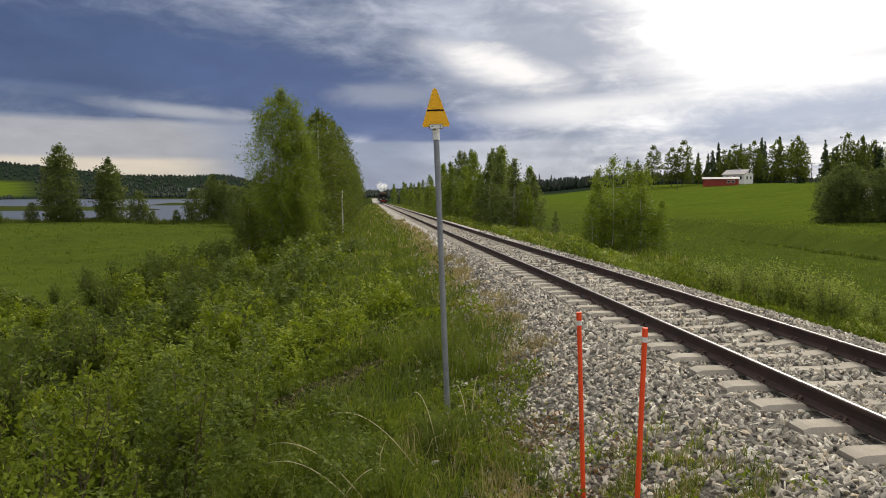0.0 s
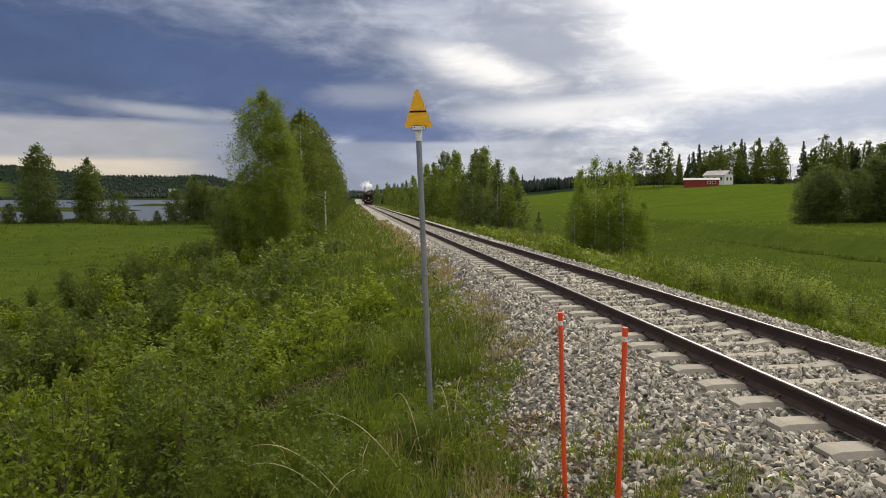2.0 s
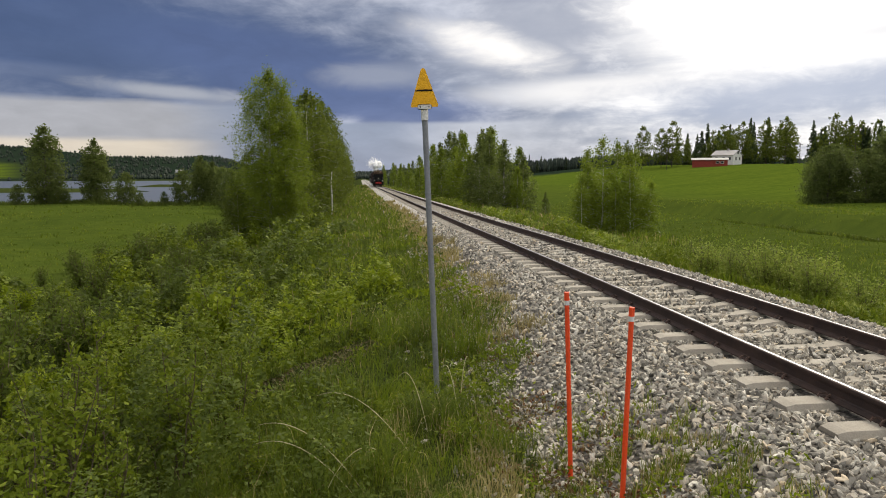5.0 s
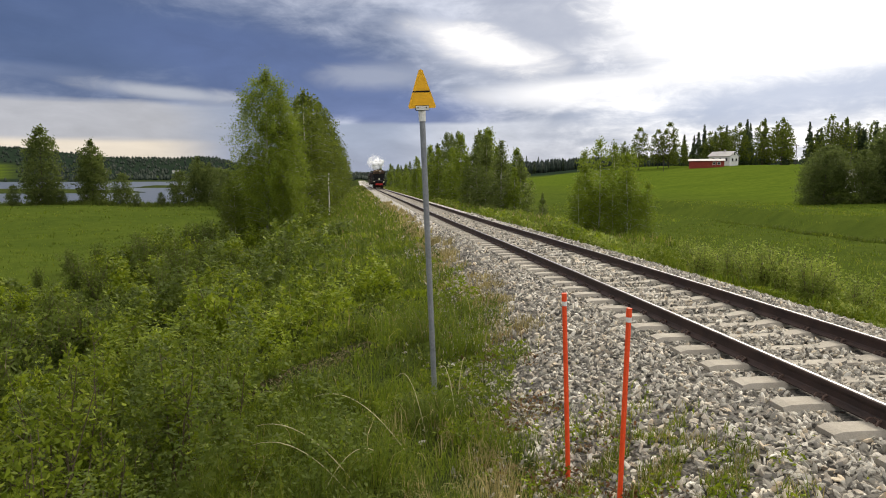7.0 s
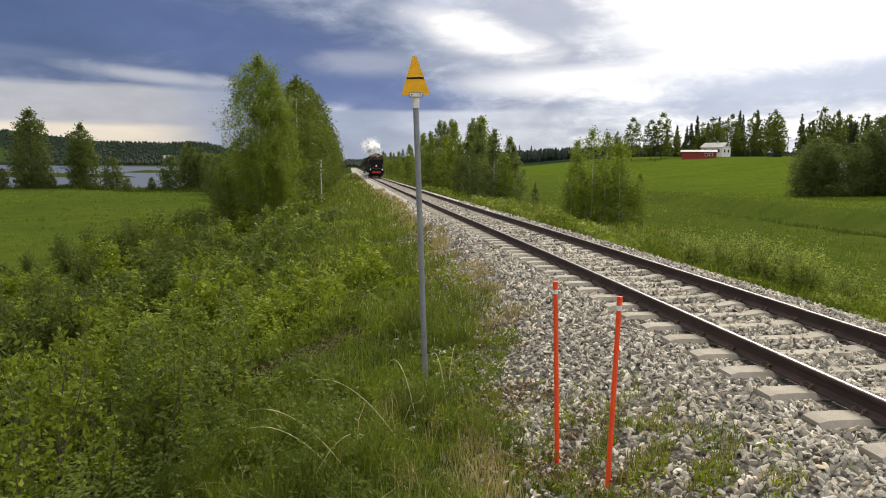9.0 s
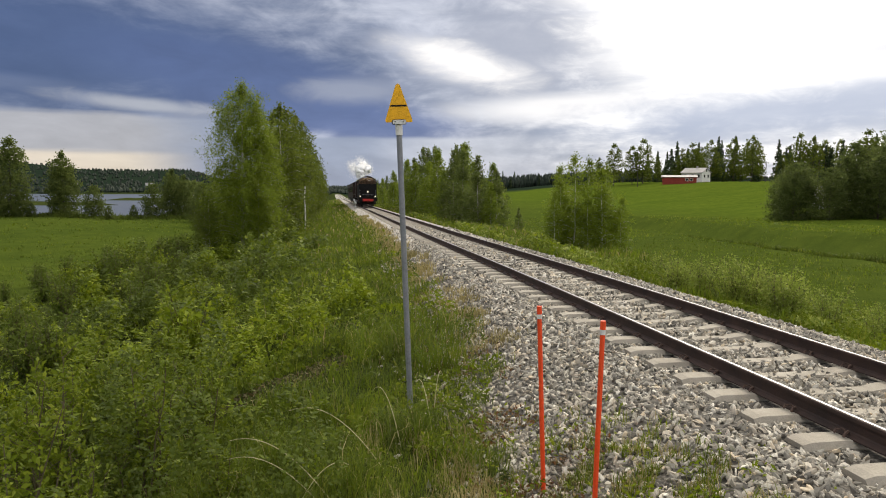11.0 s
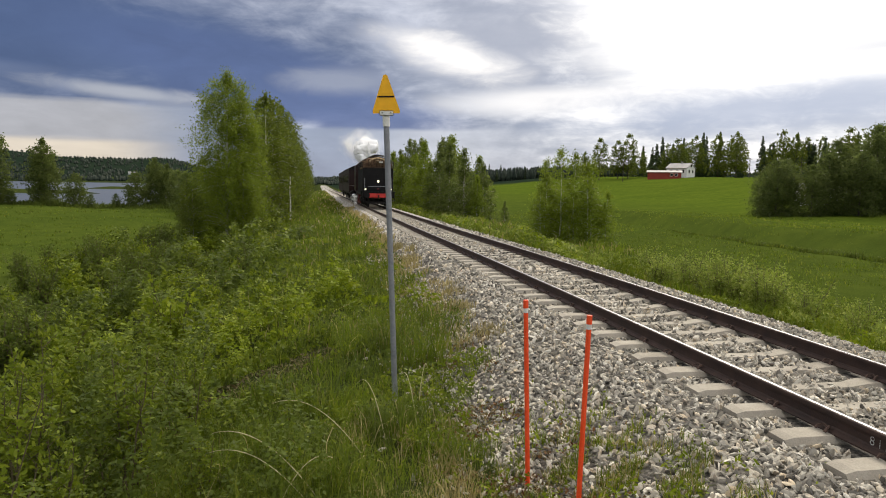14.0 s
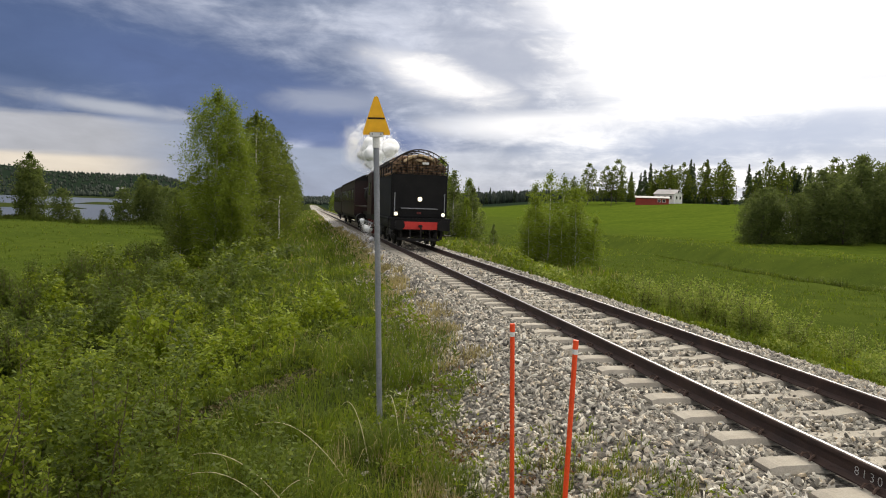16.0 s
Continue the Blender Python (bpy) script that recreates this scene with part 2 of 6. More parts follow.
def make_stones():
    mat, nt, b = material("broken_granite", 0.8, 0, 0.35)
    g = nt.nodes.new("ShaderNodeNewGeometry")
    c = ramp(nt, g.outputs["Random Per Island"], [(0.0, (0.11, 0.102, 0.088)), (0.25, (0.27, 0.249, 0.206)), (0.5, (0.47, 0.44, 0.365)), (0.7, (0.44, 0.38, 0.295)), (0.88, (0.76, 0.72, 0.62)), (1.0, (0.62, 0.50, 0.34))])
    grain = noise_of(nt, 90, 3)
    c = blend(nt, 0.35, c, ramp(nt, grain, [(0.3, (0.4, 0.4, 0.42)), (0.7, (1, 1, 1))]), "MULTIPLY")
    nt.links.new(c, b.inputs["Base Color"])
    bump(nt, b, grain, 0.3, 0.004)
    return mat


def make_water():
    mat, nt, b = material("lake_water", 0.28, 0, 0.5)
    b.inputs["Base Color"].default_value = (0.03, 0.04, 0.055, 1)
    n = noise_of(nt, 0.6, 4, 0.6, (1, 0.4, 1))
    bump(nt, b, n, 0.6, 0.35)
    return mat


def glowing(name, colour, strength):
    mat, nt, b = material(name, 0.3)
    b.inputs["Base Color"].default_value = (0.9, 0.88, 0.8, 1)
    b.inputs["Emission Color"].default_value, b.inputs["Emission Strength"].default_value = (*colour, 1), strength
    return mat


M = dict(
    meadow=make_ground(), stones=make_stones(), water=make_water(),
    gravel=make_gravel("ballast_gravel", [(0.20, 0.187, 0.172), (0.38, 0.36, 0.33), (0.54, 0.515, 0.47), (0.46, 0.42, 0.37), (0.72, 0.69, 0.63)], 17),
    # darker copy of the gravel, with the shade under the near stones in its colour
    shaded_bed=make_gravel("ballast_shaded_bed", [(0.04, 0.037, 0.033), (0.09, 0.082, 0.07), (0.15, 0.14, 0.12), (0.11, 0.094, 0.077), (0.22, 0.205, 0.18)], 34),
    concrete=worn("sleeper_concrete", (0.25, 0.222, 0.178), (0.42, 0.382, 0.315), 3, 0.85, 0, 0.35, 70, 0.004, False),
    rust=worn("rail_rust", (0.022, 0.014, 0.012), (0.065, 0.036, 0.027), 4, 0.75, 0.1, 0.3, 90, 0.002, False),
    railtop=worn("rail_polished", (0.42, 0.42, 0.44), (0.62, 0.62, 0.64), 2, 0.28, 1.0, 0.05, 60, 0.001, False),
    clip=worn("clip_iron", (0.05, 0.035, 0.03), (0.13, 0.08, 0.06), 30, 0.7, 0.3),
    galv=worn("galvanised_steel", (0.20, 0.21, 0.23), (0.33, 0.34, 0.36), 5, 0.55, 0.45, 0.15, 45),
    yellow=worn("sign_yellow", (0.90, 0.44, 0.008), (0.97, 0.51, 0.012), 3, 0.5, 0, 0.02, 12),
    black=worn("black_paint", (0.004, 0.004, 0.0045), (0.012, 0.011, 0.011), 2, 0.7, 0, 0.15, 30, spec=0.2),
    white=worn("white_paint", (0.68, 0.67, 0.64), (0.82, 0.81, 0.78), 3, 0.6),
    orange=worn("stick_orange", (0.88, 0.070, 0.014), (0.96, 0.10, 0.022), 5, 0.55, 0, 0.1),
    red=worn("beam_red", (0.42, 0.02, 0.016), (0.62, 0.04, 0.03), 3, 0.5),
    falun=worn("falun_red", (0.26, 0.04, 0.03), (0.36, 0.065, 0.045), 1, 0.9),
    roofing=worn("roof_sheet", (0.30, 0.285, 0.28), (0.42, 0.40, 0.39), 1, 0.7),
    brown=worn("coach_brown", (0.016, 0.006, 0.0055), (0.036, 0.011, 0.009), 1.5, 0.5),
    iron=worn("dark_iron", (0.006, 0.006, 0.006), (0.022, 0.018, 0.016), 5, 0.6, 0.3),
    glass=worn("dark_glass", (0.01, 0.012, 0.014), (0.025, 0.028, 0.03), 2, 0.15, 0, 0.0),
    lamp=glowing("headlamp_glow", (1.0, 0.88, 0.58), 1.25),
    log=worn("birch_wood", (0.15, 0.085, 0.045), (0.36, 0.22, 0.125), 8, 0.85),
    stalk=worn("withered_stalk", (0.42, 0.37, 0.19), (0.62, 0.56, 0.34), 8, 0.8),
    chalk=worn("chalk", (0.40, 0.40, 0.39), (0.60, 0.60, 0.58), 30, 0.95),
    white_bark=worn("white_birch_bark", (0.50, 0.48, 0.44), (0.78, 0.76, 0.72), 5, 0.8, 0, 0.2, 30, 0.01),
    bark=worn("birch_bark", (0.16, 0.14, 0.12), (0.62, 0.60, 0.56), 5, 0.85, 0, 0.3, 30, 0.01),
    darkbark=worn("dark_bark", (0.045, 0.035, 0.028), (0.11, 0.09, 0.07), 5, 0.9, 0, 0.4, 30, 0.01),
    twig=worn("willow_twig", (0.06, 0.045, 0.025), (0.14, 0.11, 0.06), 6, 0.85),
    # some distance haze is mixed into this colour: paler and bluer needles
    hazyspruce=leafy("hazy_spruce_needles", [(0.028, 0.042, 0.033), (0.040, 0.056, 0.042), (0.048, 0.064, 0.047)], 0.1),
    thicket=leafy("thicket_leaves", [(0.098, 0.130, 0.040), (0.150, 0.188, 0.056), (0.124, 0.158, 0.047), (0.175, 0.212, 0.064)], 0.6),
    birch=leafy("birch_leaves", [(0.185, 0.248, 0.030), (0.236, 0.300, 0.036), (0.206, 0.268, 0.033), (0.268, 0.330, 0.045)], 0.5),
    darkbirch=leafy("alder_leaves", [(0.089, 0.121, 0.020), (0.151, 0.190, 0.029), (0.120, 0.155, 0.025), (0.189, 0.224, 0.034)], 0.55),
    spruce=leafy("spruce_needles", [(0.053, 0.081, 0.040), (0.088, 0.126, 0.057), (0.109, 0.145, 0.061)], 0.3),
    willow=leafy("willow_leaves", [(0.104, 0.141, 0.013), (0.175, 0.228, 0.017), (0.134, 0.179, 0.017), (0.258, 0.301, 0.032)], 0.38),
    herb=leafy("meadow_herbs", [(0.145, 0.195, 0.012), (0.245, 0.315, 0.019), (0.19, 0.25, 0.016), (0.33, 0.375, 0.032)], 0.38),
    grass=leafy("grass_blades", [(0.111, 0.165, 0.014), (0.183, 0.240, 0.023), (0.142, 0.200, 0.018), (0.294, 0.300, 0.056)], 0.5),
    straw=leafy("dry_grass", [(0.38, 0.31, 0.14), (0.54, 0.45, 0.23), (0.29, 0.23, 0.10), (0.46, 0.39, 0.18)], 0.2),
)
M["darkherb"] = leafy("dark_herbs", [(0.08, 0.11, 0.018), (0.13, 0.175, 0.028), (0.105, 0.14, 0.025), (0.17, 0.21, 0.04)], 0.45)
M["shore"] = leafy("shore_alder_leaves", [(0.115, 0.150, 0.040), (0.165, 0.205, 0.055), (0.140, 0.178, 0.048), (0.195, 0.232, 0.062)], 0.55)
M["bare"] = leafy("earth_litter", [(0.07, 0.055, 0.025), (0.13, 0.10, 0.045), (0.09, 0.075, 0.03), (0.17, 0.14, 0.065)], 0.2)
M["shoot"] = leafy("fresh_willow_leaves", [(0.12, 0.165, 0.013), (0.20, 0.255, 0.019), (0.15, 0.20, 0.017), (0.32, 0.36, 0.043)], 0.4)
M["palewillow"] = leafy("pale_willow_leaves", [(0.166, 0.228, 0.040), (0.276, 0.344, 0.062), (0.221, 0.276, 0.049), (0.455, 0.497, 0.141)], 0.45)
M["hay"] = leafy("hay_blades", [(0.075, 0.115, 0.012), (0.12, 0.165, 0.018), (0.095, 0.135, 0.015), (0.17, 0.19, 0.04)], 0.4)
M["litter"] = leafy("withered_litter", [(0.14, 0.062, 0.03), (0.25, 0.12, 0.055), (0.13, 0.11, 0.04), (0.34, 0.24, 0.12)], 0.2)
cloudy, nt_, b_ = material("steam", 1.0, 0, 0.0)
b_.inputs["Base Color"].default_value = (0.97, 0.97, 0.97, 1)
soft_, both_ = nt_.nodes.new("ShaderNodeBsdfTranslucent"), nt_.nodes.new("ShaderNodeMixShader")
soft_.inputs[0].default_value, both_.inputs[0].default_value = (0.97, 0.97, 0.97, 1), 0.7
nt_.links.new(b_.outputs[0], both_.inputs[1])
nt_.links.new(soft_.outputs[0], both_.inputs[2])
nt_.links.new(both_.outputs[0], nt_.nodes["Material Output"].inputs[0])
billow, nt_, b_ = material("steam_heart", 1.0, 0, 0.0)
b_.inputs["Base Color"].default_value = (0.97, 0.97, 0.97, 1)


# ---- mesh tools ----
def mesh_np(name, V, faces, mats, index=None, smooth_faces=False):
    """A mesh from arrays: V (n, 3) and one (k, m) array of faces, or several of different m."""
    me = bpy.data.meshes.new(name)
    faces = [f for f in (faces if isinstance(faces, list) else [faces]) if len(f)]
    me.vertices.add(len(V))
    me.vertices.foreach_set("co", np.asarray(V, np.float32).ravel())
    loops = np.concatenate([np.asarray(f).ravel() for f in faces]).astype(np.int32)
    sizes = np.concatenate([np.full(len(f), f.shape[1]) for f in faces])
    me.loops.add(len(loops))
    me.loops.foreach_set("vertex_index", loops)
    me.polygons.add(len(sizes))
    me.polygons.foreach_set("loop_start", np.concatenate([[0], np.cumsum(sizes)[:-1]]).astype(np.int32))
    for mt in (mats if isinstance(mats, (list, tuple)) else [mats]):
        me.materials.append(mt)
    if index is not None:
        me.polygons.foreach_set("material_index", np.asarray(index, np.int32))
    me.polygons.foreach_set("use_smooth", np.full(len(sizes), smooth_faces))
    me.update(calc_edges=True)
    return me


def child(name, me, parent, label="", at=None):
    ob = new(name, me)
    ob.parent = parent
    if at is not None:
        ob.matrix_basis = at
    if label:
        tagged(ob, label)
    return ob


def part(name, bm, mat, parent, label="", at=None, smooth_faces=False):
    me = bpy.data.meshes.new(name)
    bm.to_mesh(me)
    bm.free()
    me.materials.append(mat)
    if smooth_faces:
        me.polygons.foreach_set("use_smooth", [True] * len(me.polygons))
    return child(name, me, parent, label, at)


def empty(name, m=None, **tags):
    ob = new(name)
    if m is not None:
        ob.matrix_basis = m
    return tagged(ob, **tags)


def block(size, at=(0, 0, 0), bevel=0.0, bm=None, turn=None):
    """A box of that size with its middle at that place, with rounded edges."""
    bm = bm or bmesh.new()
    made = bmesh.ops.create_cube(bm, size=1.0, matrix=Matrix.Translation(at) @ (turn or Matrix()) @ Matrix.Diagonal((*size, 1)))["verts"]
    if bevel:
        edges = list({e for v in made for e in v.link_edges})
        bmesh.ops.bevel(bm, geom=edges, offset=bevel, segments=2, affect="EDGES", clamp_overlap=True)
    return bm


def rod(a, b, r, r2=None, sides=10, bm=None):
    """A round bar from a to b."""
    bm = bm or bmesh.new()
    a, b = Vector(a), Vector(b)
    turn = (b - a).to_track_quat("Z", "Y").to_matrix().to_4x4()
    bmesh.ops.create_cone(bm, cap_ends=True, segments=sides, radius1=r, radius2=r if r2 is None else r2, depth=(b - a).length, matrix=Matrix.Translation((a + b) / 2) @ turn)
    return bm


def tube(points, radii, sides=6):
    """A tapered, bending tube as arrays."""
    P = np.asarray(points, float)
    d = np.gradient(P, axis=0)
    d /= np.linalg.norm(d, axis=1)[:, None] + 1e-9
    ref = np.array([1.0, 0.0, 0.0]) if abs(d[0, 2]) > 0.7 else np.array([0.0, 0.0, 1.0])
    u = np.cross(d, ref)
    u /= np.linalg.norm(u, axis=1)[:, None] + 1e-9
    w = np.cross(d, u)
    a = np.linspace(0, 2 * np.pi, sides, endpoint=False)
    V = P[:, None, :] + np.asarray(radii, float)[:, None, None] * (np.cos(a)[None, :, None] * u[:, None, :] + np.sin(a)[None, :, None] * w[:, None, :])
    n = len(P)
    i, j = np.meshgrid(np.arange(n - 1), np.arange(sides), indexing="ij")
    k = (j + 1) % sides
    F = np.stack([i * sides + j, i * sides + k, (i + 1) * sides + k, (i + 1) * sides + j], -1).reshape(-1, 4)
    return V.reshape(-1, 3), F


def joined(pieces):
    V, F, n = [], [], 0
    for v, f in pieces:
        V.append(v), F.append(f + n)
        n += len(v)
    return np.concatenate(V), np.concatenate(F)


def leaves(rng, C, size, slim=0.55, droop=0.0, flat=0.0):
    """One small leaf, a lozenge, at each place of C; flat turns its face to the sky."""
    n = len(C)
    flat = np.broadcast_to(np.asarray(flat, float), n)[:, None]
    a = rng.normal(size=(n, 3))
    a[:, 2] = a[:, 2] * (1 - droop) - droop * 1.5
    a[:, 2:] *= 1 - 0.8 * flat
    a /= np.linalg.norm(a, axis=1)[:, None]
    b = np.cross(a, rng.normal(size=(n, 3)) * (1 - flat) + np.array([0, 0, 2.2]) * flat)
    b /= np.linalg.norm(b, axis=1)[:, None] + 1e-9
    s = (np.asarray(size) * rng.uniform(0.6, 1.3, n))[:, None]
    mid = C + a * s * 0.15
    V = np.stack([C - a * s * 0.5, mid + b * s * 0.5 * slim, C + a * s * 0.5, mid - b * s * 0.5 * slim], 1)
    return V.reshape(-1, 3), np.arange(4 * n).reshape(-1, 4)


def ss(a, b, x):
    t = np.clip((np.asarray(x, float) - a) / (b - a), 0, 1)
    return t * t * (3 - 2 * t)


# ---- the large structure ----
SLEEPER, SLEEPER_0 = 0.61, 0.30       # spacing, and the first one
GRADE = -0.006


def track_z(y):
    """Height of the top of the rails along the track."""
    return GRADE * np.clip(np.asarray(y, float) - 8.0, 0, 330) * ss(0, 30, y)


def wavy(x, y, s, seed=0.0):
    return (np.sin(x * 1.7 / s + 1.3 + seed) * np.cos(y * 1.3 / s + 0.7 * seed) + 0.6 * np.sin(x * 0.9 / s - y * 2.1 / s + 2.0 * seed) + 0.4 * np.cos(x * 3.1 / s + y * 2.7 / s + seed)) / 2


HILL_AZ = (-180, -60, -29, -24, -19, -14.5, -11.5, -9, -4, 4, 14, 40, 180)
HILL_UP = (83, 93, 96, 80, 62, 60, 66, 37, 18, 14, 16, 40, 60)


def ground(x, y):
    x, y = np.asarray(x, float), np.asarray(y, float)
    near = track_z(np.clip(y, 0, 700))
    z = -0.66 + 0.22 * ss(5.0, 1.2, y) * ss(1.8, 0.8, x) - 2.3 * ss(0.6, -7.0, x) - 0.75 * ss(-6, -16, x)
    right = -0.75 * ss(8, 10.5, x) - 0.75 * ss(10, 17, x) + 6.6 * ss(52, 150, x) + 3 * ss(150, 320, x) + 2.2 * ss(110, 320, y) * ss(16, 60, x)
    z = z + right + 1.0 * ss(55, 105, y) * ss(-13, -24, x)
    z = z + near * ss(-30, -8, x) * ss(60, 12, x)
    shore = 118 + 0.10 * np.maximum(x + 60, -80) + 4 * np.sin(x * 0.07)
    edge = -22 - 0.05 * (y - 100) + 3 * np.sin(y * 0.05)
    lake = ss(0, 16, y - shore) * ss(0, -14, x - edge) * ss(1010, 980, y)
    spit = ss(9, 3, np.abs(y - 300 - 0.05 * (x + 120))) * ss(-75, -95, x) + ss(14, 5, np.abs(y - 430)) * ss(-150, -120, x) * ss(-85, -110, x) * 0.9
    z = z - 3.2 * lake + 3.0 * lake * spit
    az, r = np.degrees(np.arctan2(x, y)), np.hypot(x, y)
    hill = np.interp(az, HILL_AZ, HILL_UP)
    z = z + hill * ss(1050, 2300, r) * (1 + 0.05 * wavy(x, y, 160))
    z = z + 0.10 * wavy(x, y, 1.3) * ss(7.8, 9, x) + 0.10 * wavy(x, y, 1.1) * ss(1.0, -1, x) + 0.35 * wavy(x, y, 9) * (ss(20, 40, x) + ss(-14, -25, x)) * ss(1200, 800, r)
    # the ditch bank across the hayfield
    dip = x - 35.5 - 0.03 * (y - 55) - 1.2 * np.sin(y * 0.11)
    z = z + (1.05 * ss(-0.6, 1.0, dip) * ss(16, 5, dip) - 0.5 * np.exp(-((dip + 0.8) / 0.9) ** 2)) * ss(18, 30, y) * ss(95, 78, y)
    return z


def gz(x, y):
    return float(ground(x, y))


def graded(lo, hi, fine, n):
    """Grid lines, dense near zero and wide far off."""
    a = np.arcsinh(lo / fine), np.arcsinh(hi / fine)
    return fine * np.sinh(np.linspace(*a, n))


def build_ground():
    xs, ys = graded(-3400, 3400, 6.0, 260) + 1.0, graded(-400, 4200, 9.0, 270)
    X, Y = np.meshgrid(xs, ys)
    Z = ground(X, Y)
    n = len(xs)
    i, j = np.meshgrid(np.arange(len(ys) - 1), np.arange(n - 1), indexing="ij")
    F = np.stack([i * n + j, i * n + j + 1, (i + 1) * n + j + 1, (i + 1) * n + j], -1).reshape(-1, 4)
    me = mesh_np("ground", np.stack([X, Y, Z], -1).reshape(-1, 3), F, M["meadow"], smooth_faces=True)
    r, az = np.hypot(X, Y), np.degrees(np.arctan2(X, Y))
    field = np.maximum(ss(12.5, 15.5, X) * ss(420, 300, Y) * (0.46 + 0.46 * ss(26, 80, X + 8 * wavy(X, Y, 14, 2.0))), 0.55 * ss(-12.5, -19, X + 1.5 * wavy(X, Y, 6)) * ss(126, 110, Y)) 
    far = ss(1010, 1060, r) * ss(1400, 1150, r) * ss(-9, -12, az)
    farfield = np.maximum(far * (wavy(X, Y, 90, 1.0) > 0.5), ss(1100, 1200, r) * ss(1600, 1500, r) * ss(-24.5, -26, az))
    wood = np.maximum(ss(1000, 1120, r), ss(300, 330, Y) * ss(12, 16, X)) * (1 - farfield)
    col = np.stack([np.clip(np.maximum(field, farfield), 0, 1), np.clip(wood, 0, 1), np.zeros_like(X), np.ones_like(X)], -1).astype(np.float32)
    at = me.color_attributes.new("cover", "FLOAT_COLOR", "POINT")
    at.data.foreach_set("color", col.ravel())
    tagged(new("ground", me), "green meadows and hayfields rolling to wooded hills", "ground", kind="structure")
    V = np.array([(-3000, 60, -4.75), (-17, 60, -4.75), (-17, 1300, -4.75), (-3000, 1300, -4.75)], float)
    tagged(new("lake_water", mesh_np("lake_water", V, np.array([[0, 1, 2, 3]]), M["water"])), "grey-blue lake under a dark sky", "water", kind="structure")


build_ground()

# across the track: shoulder foot, crest, sleeper bed, and the same again
BED = ((-3.6, -0.72), (-3.2, -0.62), (-2.75, -0.46), (-1.95, -0.235), (-1.5, -0.22), (-1.25, -0.23), (0, -0.225), (1.25, -0.23), (1.5, -0.22), (1.95, -0.25), (2.75, -0.5), (3.5, -0.85))


def bed_z(dx):
    return np.interp(dx, [p[0] for p in BED], [p[1] for p in BED])


def build_ballast():
    ys = np.concatenate([np.arange(-14, 60, 0.5), np.arange(60, 200, 2.0), np.arange(200, 701, 10.0)])
    dx = np.linspace(-3.6, 3.5, 60)
    X, Y = np.meshgrid(dx, ys)
    Z = bed_z(X) + track_z(Y) + 0.015 * wavy(X, Y, 0.25)
    n = len(dx)
    i, j = np.meshgrid(np.arange(len(ys) - 1), np.arange(n - 1), indexing="ij")
    F = np.stack([i * n + j, i * n + j + 1, (i + 1) * n + j + 1, (i + 1) * n + j], -1).reshape(-1, 4)
    # the stretch under the near stones takes the copy with painted shade
    me = mesh_np("ballast_bed", np.stack([X + XC, Y, Z], -1).reshape(-1, 3), F, [M["gravel"], M["shaded_bed"]], ((Y[:-1, :-1] > 1.6) & (Y[:-1, :-1] < 26)).astype(int).ravel(), smooth_faces=True)
    tagged(new("ballast_bed", me), "pale grey crushed granite ballast of a railway", "ballast", kind="structure")


build_ballast()


def stone_shapes(rng):
    """A few angular broken stones."""
    out = []
    for k in range(10):
        bm = bmesh.new()
        bmesh.ops.create_icosphere(bm, subdivisions=1, radius=1.0)
        V = np.array([v.co[:] for v in bm.verts])
        F = np.array([[v.index for v in f.verts] for f in bm.faces])
        bm.free()
        for _ in range(9):          # chop flat facets
            d = rng.normal(size=3)
            d /= np.linalg.norm(d)
            cut = rng.uniform(0.35, 0.75)
            h = V @ d
            V = V - np.maximum(h - cut, 0)[:, None] * d
        V = V * np.array([1.45, rng.uniform(0.6, 0.95), rng.uniform(0.36, 0.62)])
        out.append((V, F))
    return out


def scatter_stones(name, label, rng, X, Y, Z, size):
    shapes = stone_shapes(rng)
    n = len(X)
    kind = rng.integers(0, len(shapes), n)
    Vs, Fs, base = [], [], 0
    for k, (V, F) in enumerate(shapes):
        idx = np.where(kind == k)[0]
        if not len(idx):
            continue
        q = rng.normal(size=(len(idx), 4))
        q /= np.linalg.norm(q, axis=1)[:, None]
        w, x, y, z = q.T
        R = np.stack([np.stack([1 - 2 * (y * y + z * z), 2 * (x * y - z * w), 2 * (x * z + y * w)], -1), np.stack([2 * (x * y + z * w), 1 - 2 * (x * x + z * z), 2 * (y * z - x * w)], -1), np.stack([2 * (x * z - y * w), 2 * (y * z + x * w), 1 - 2 * (x * x + y * y)], -1)], 1)
        s = size[idx][:, None, None]
        P = np.einsum("nij,vj->nvi", R, V) * s + np.stack([X[idx], Y[idx], Z[idx]], -1)[:, None, :]
        Vs.append(P.reshape(-1, 3))
        Fs.append((F[None] + (np.arange(len(idx)) * len(V))[:, None, None]).reshape(-1, 3) + base)
        base += len(idx) * len(V)
    me = mesh_np(name, np.concatenate(Vs), np.concatenate(Fs), M["stones"])
    return tagged(new(name, me), label, "gravel", kind="stuff")


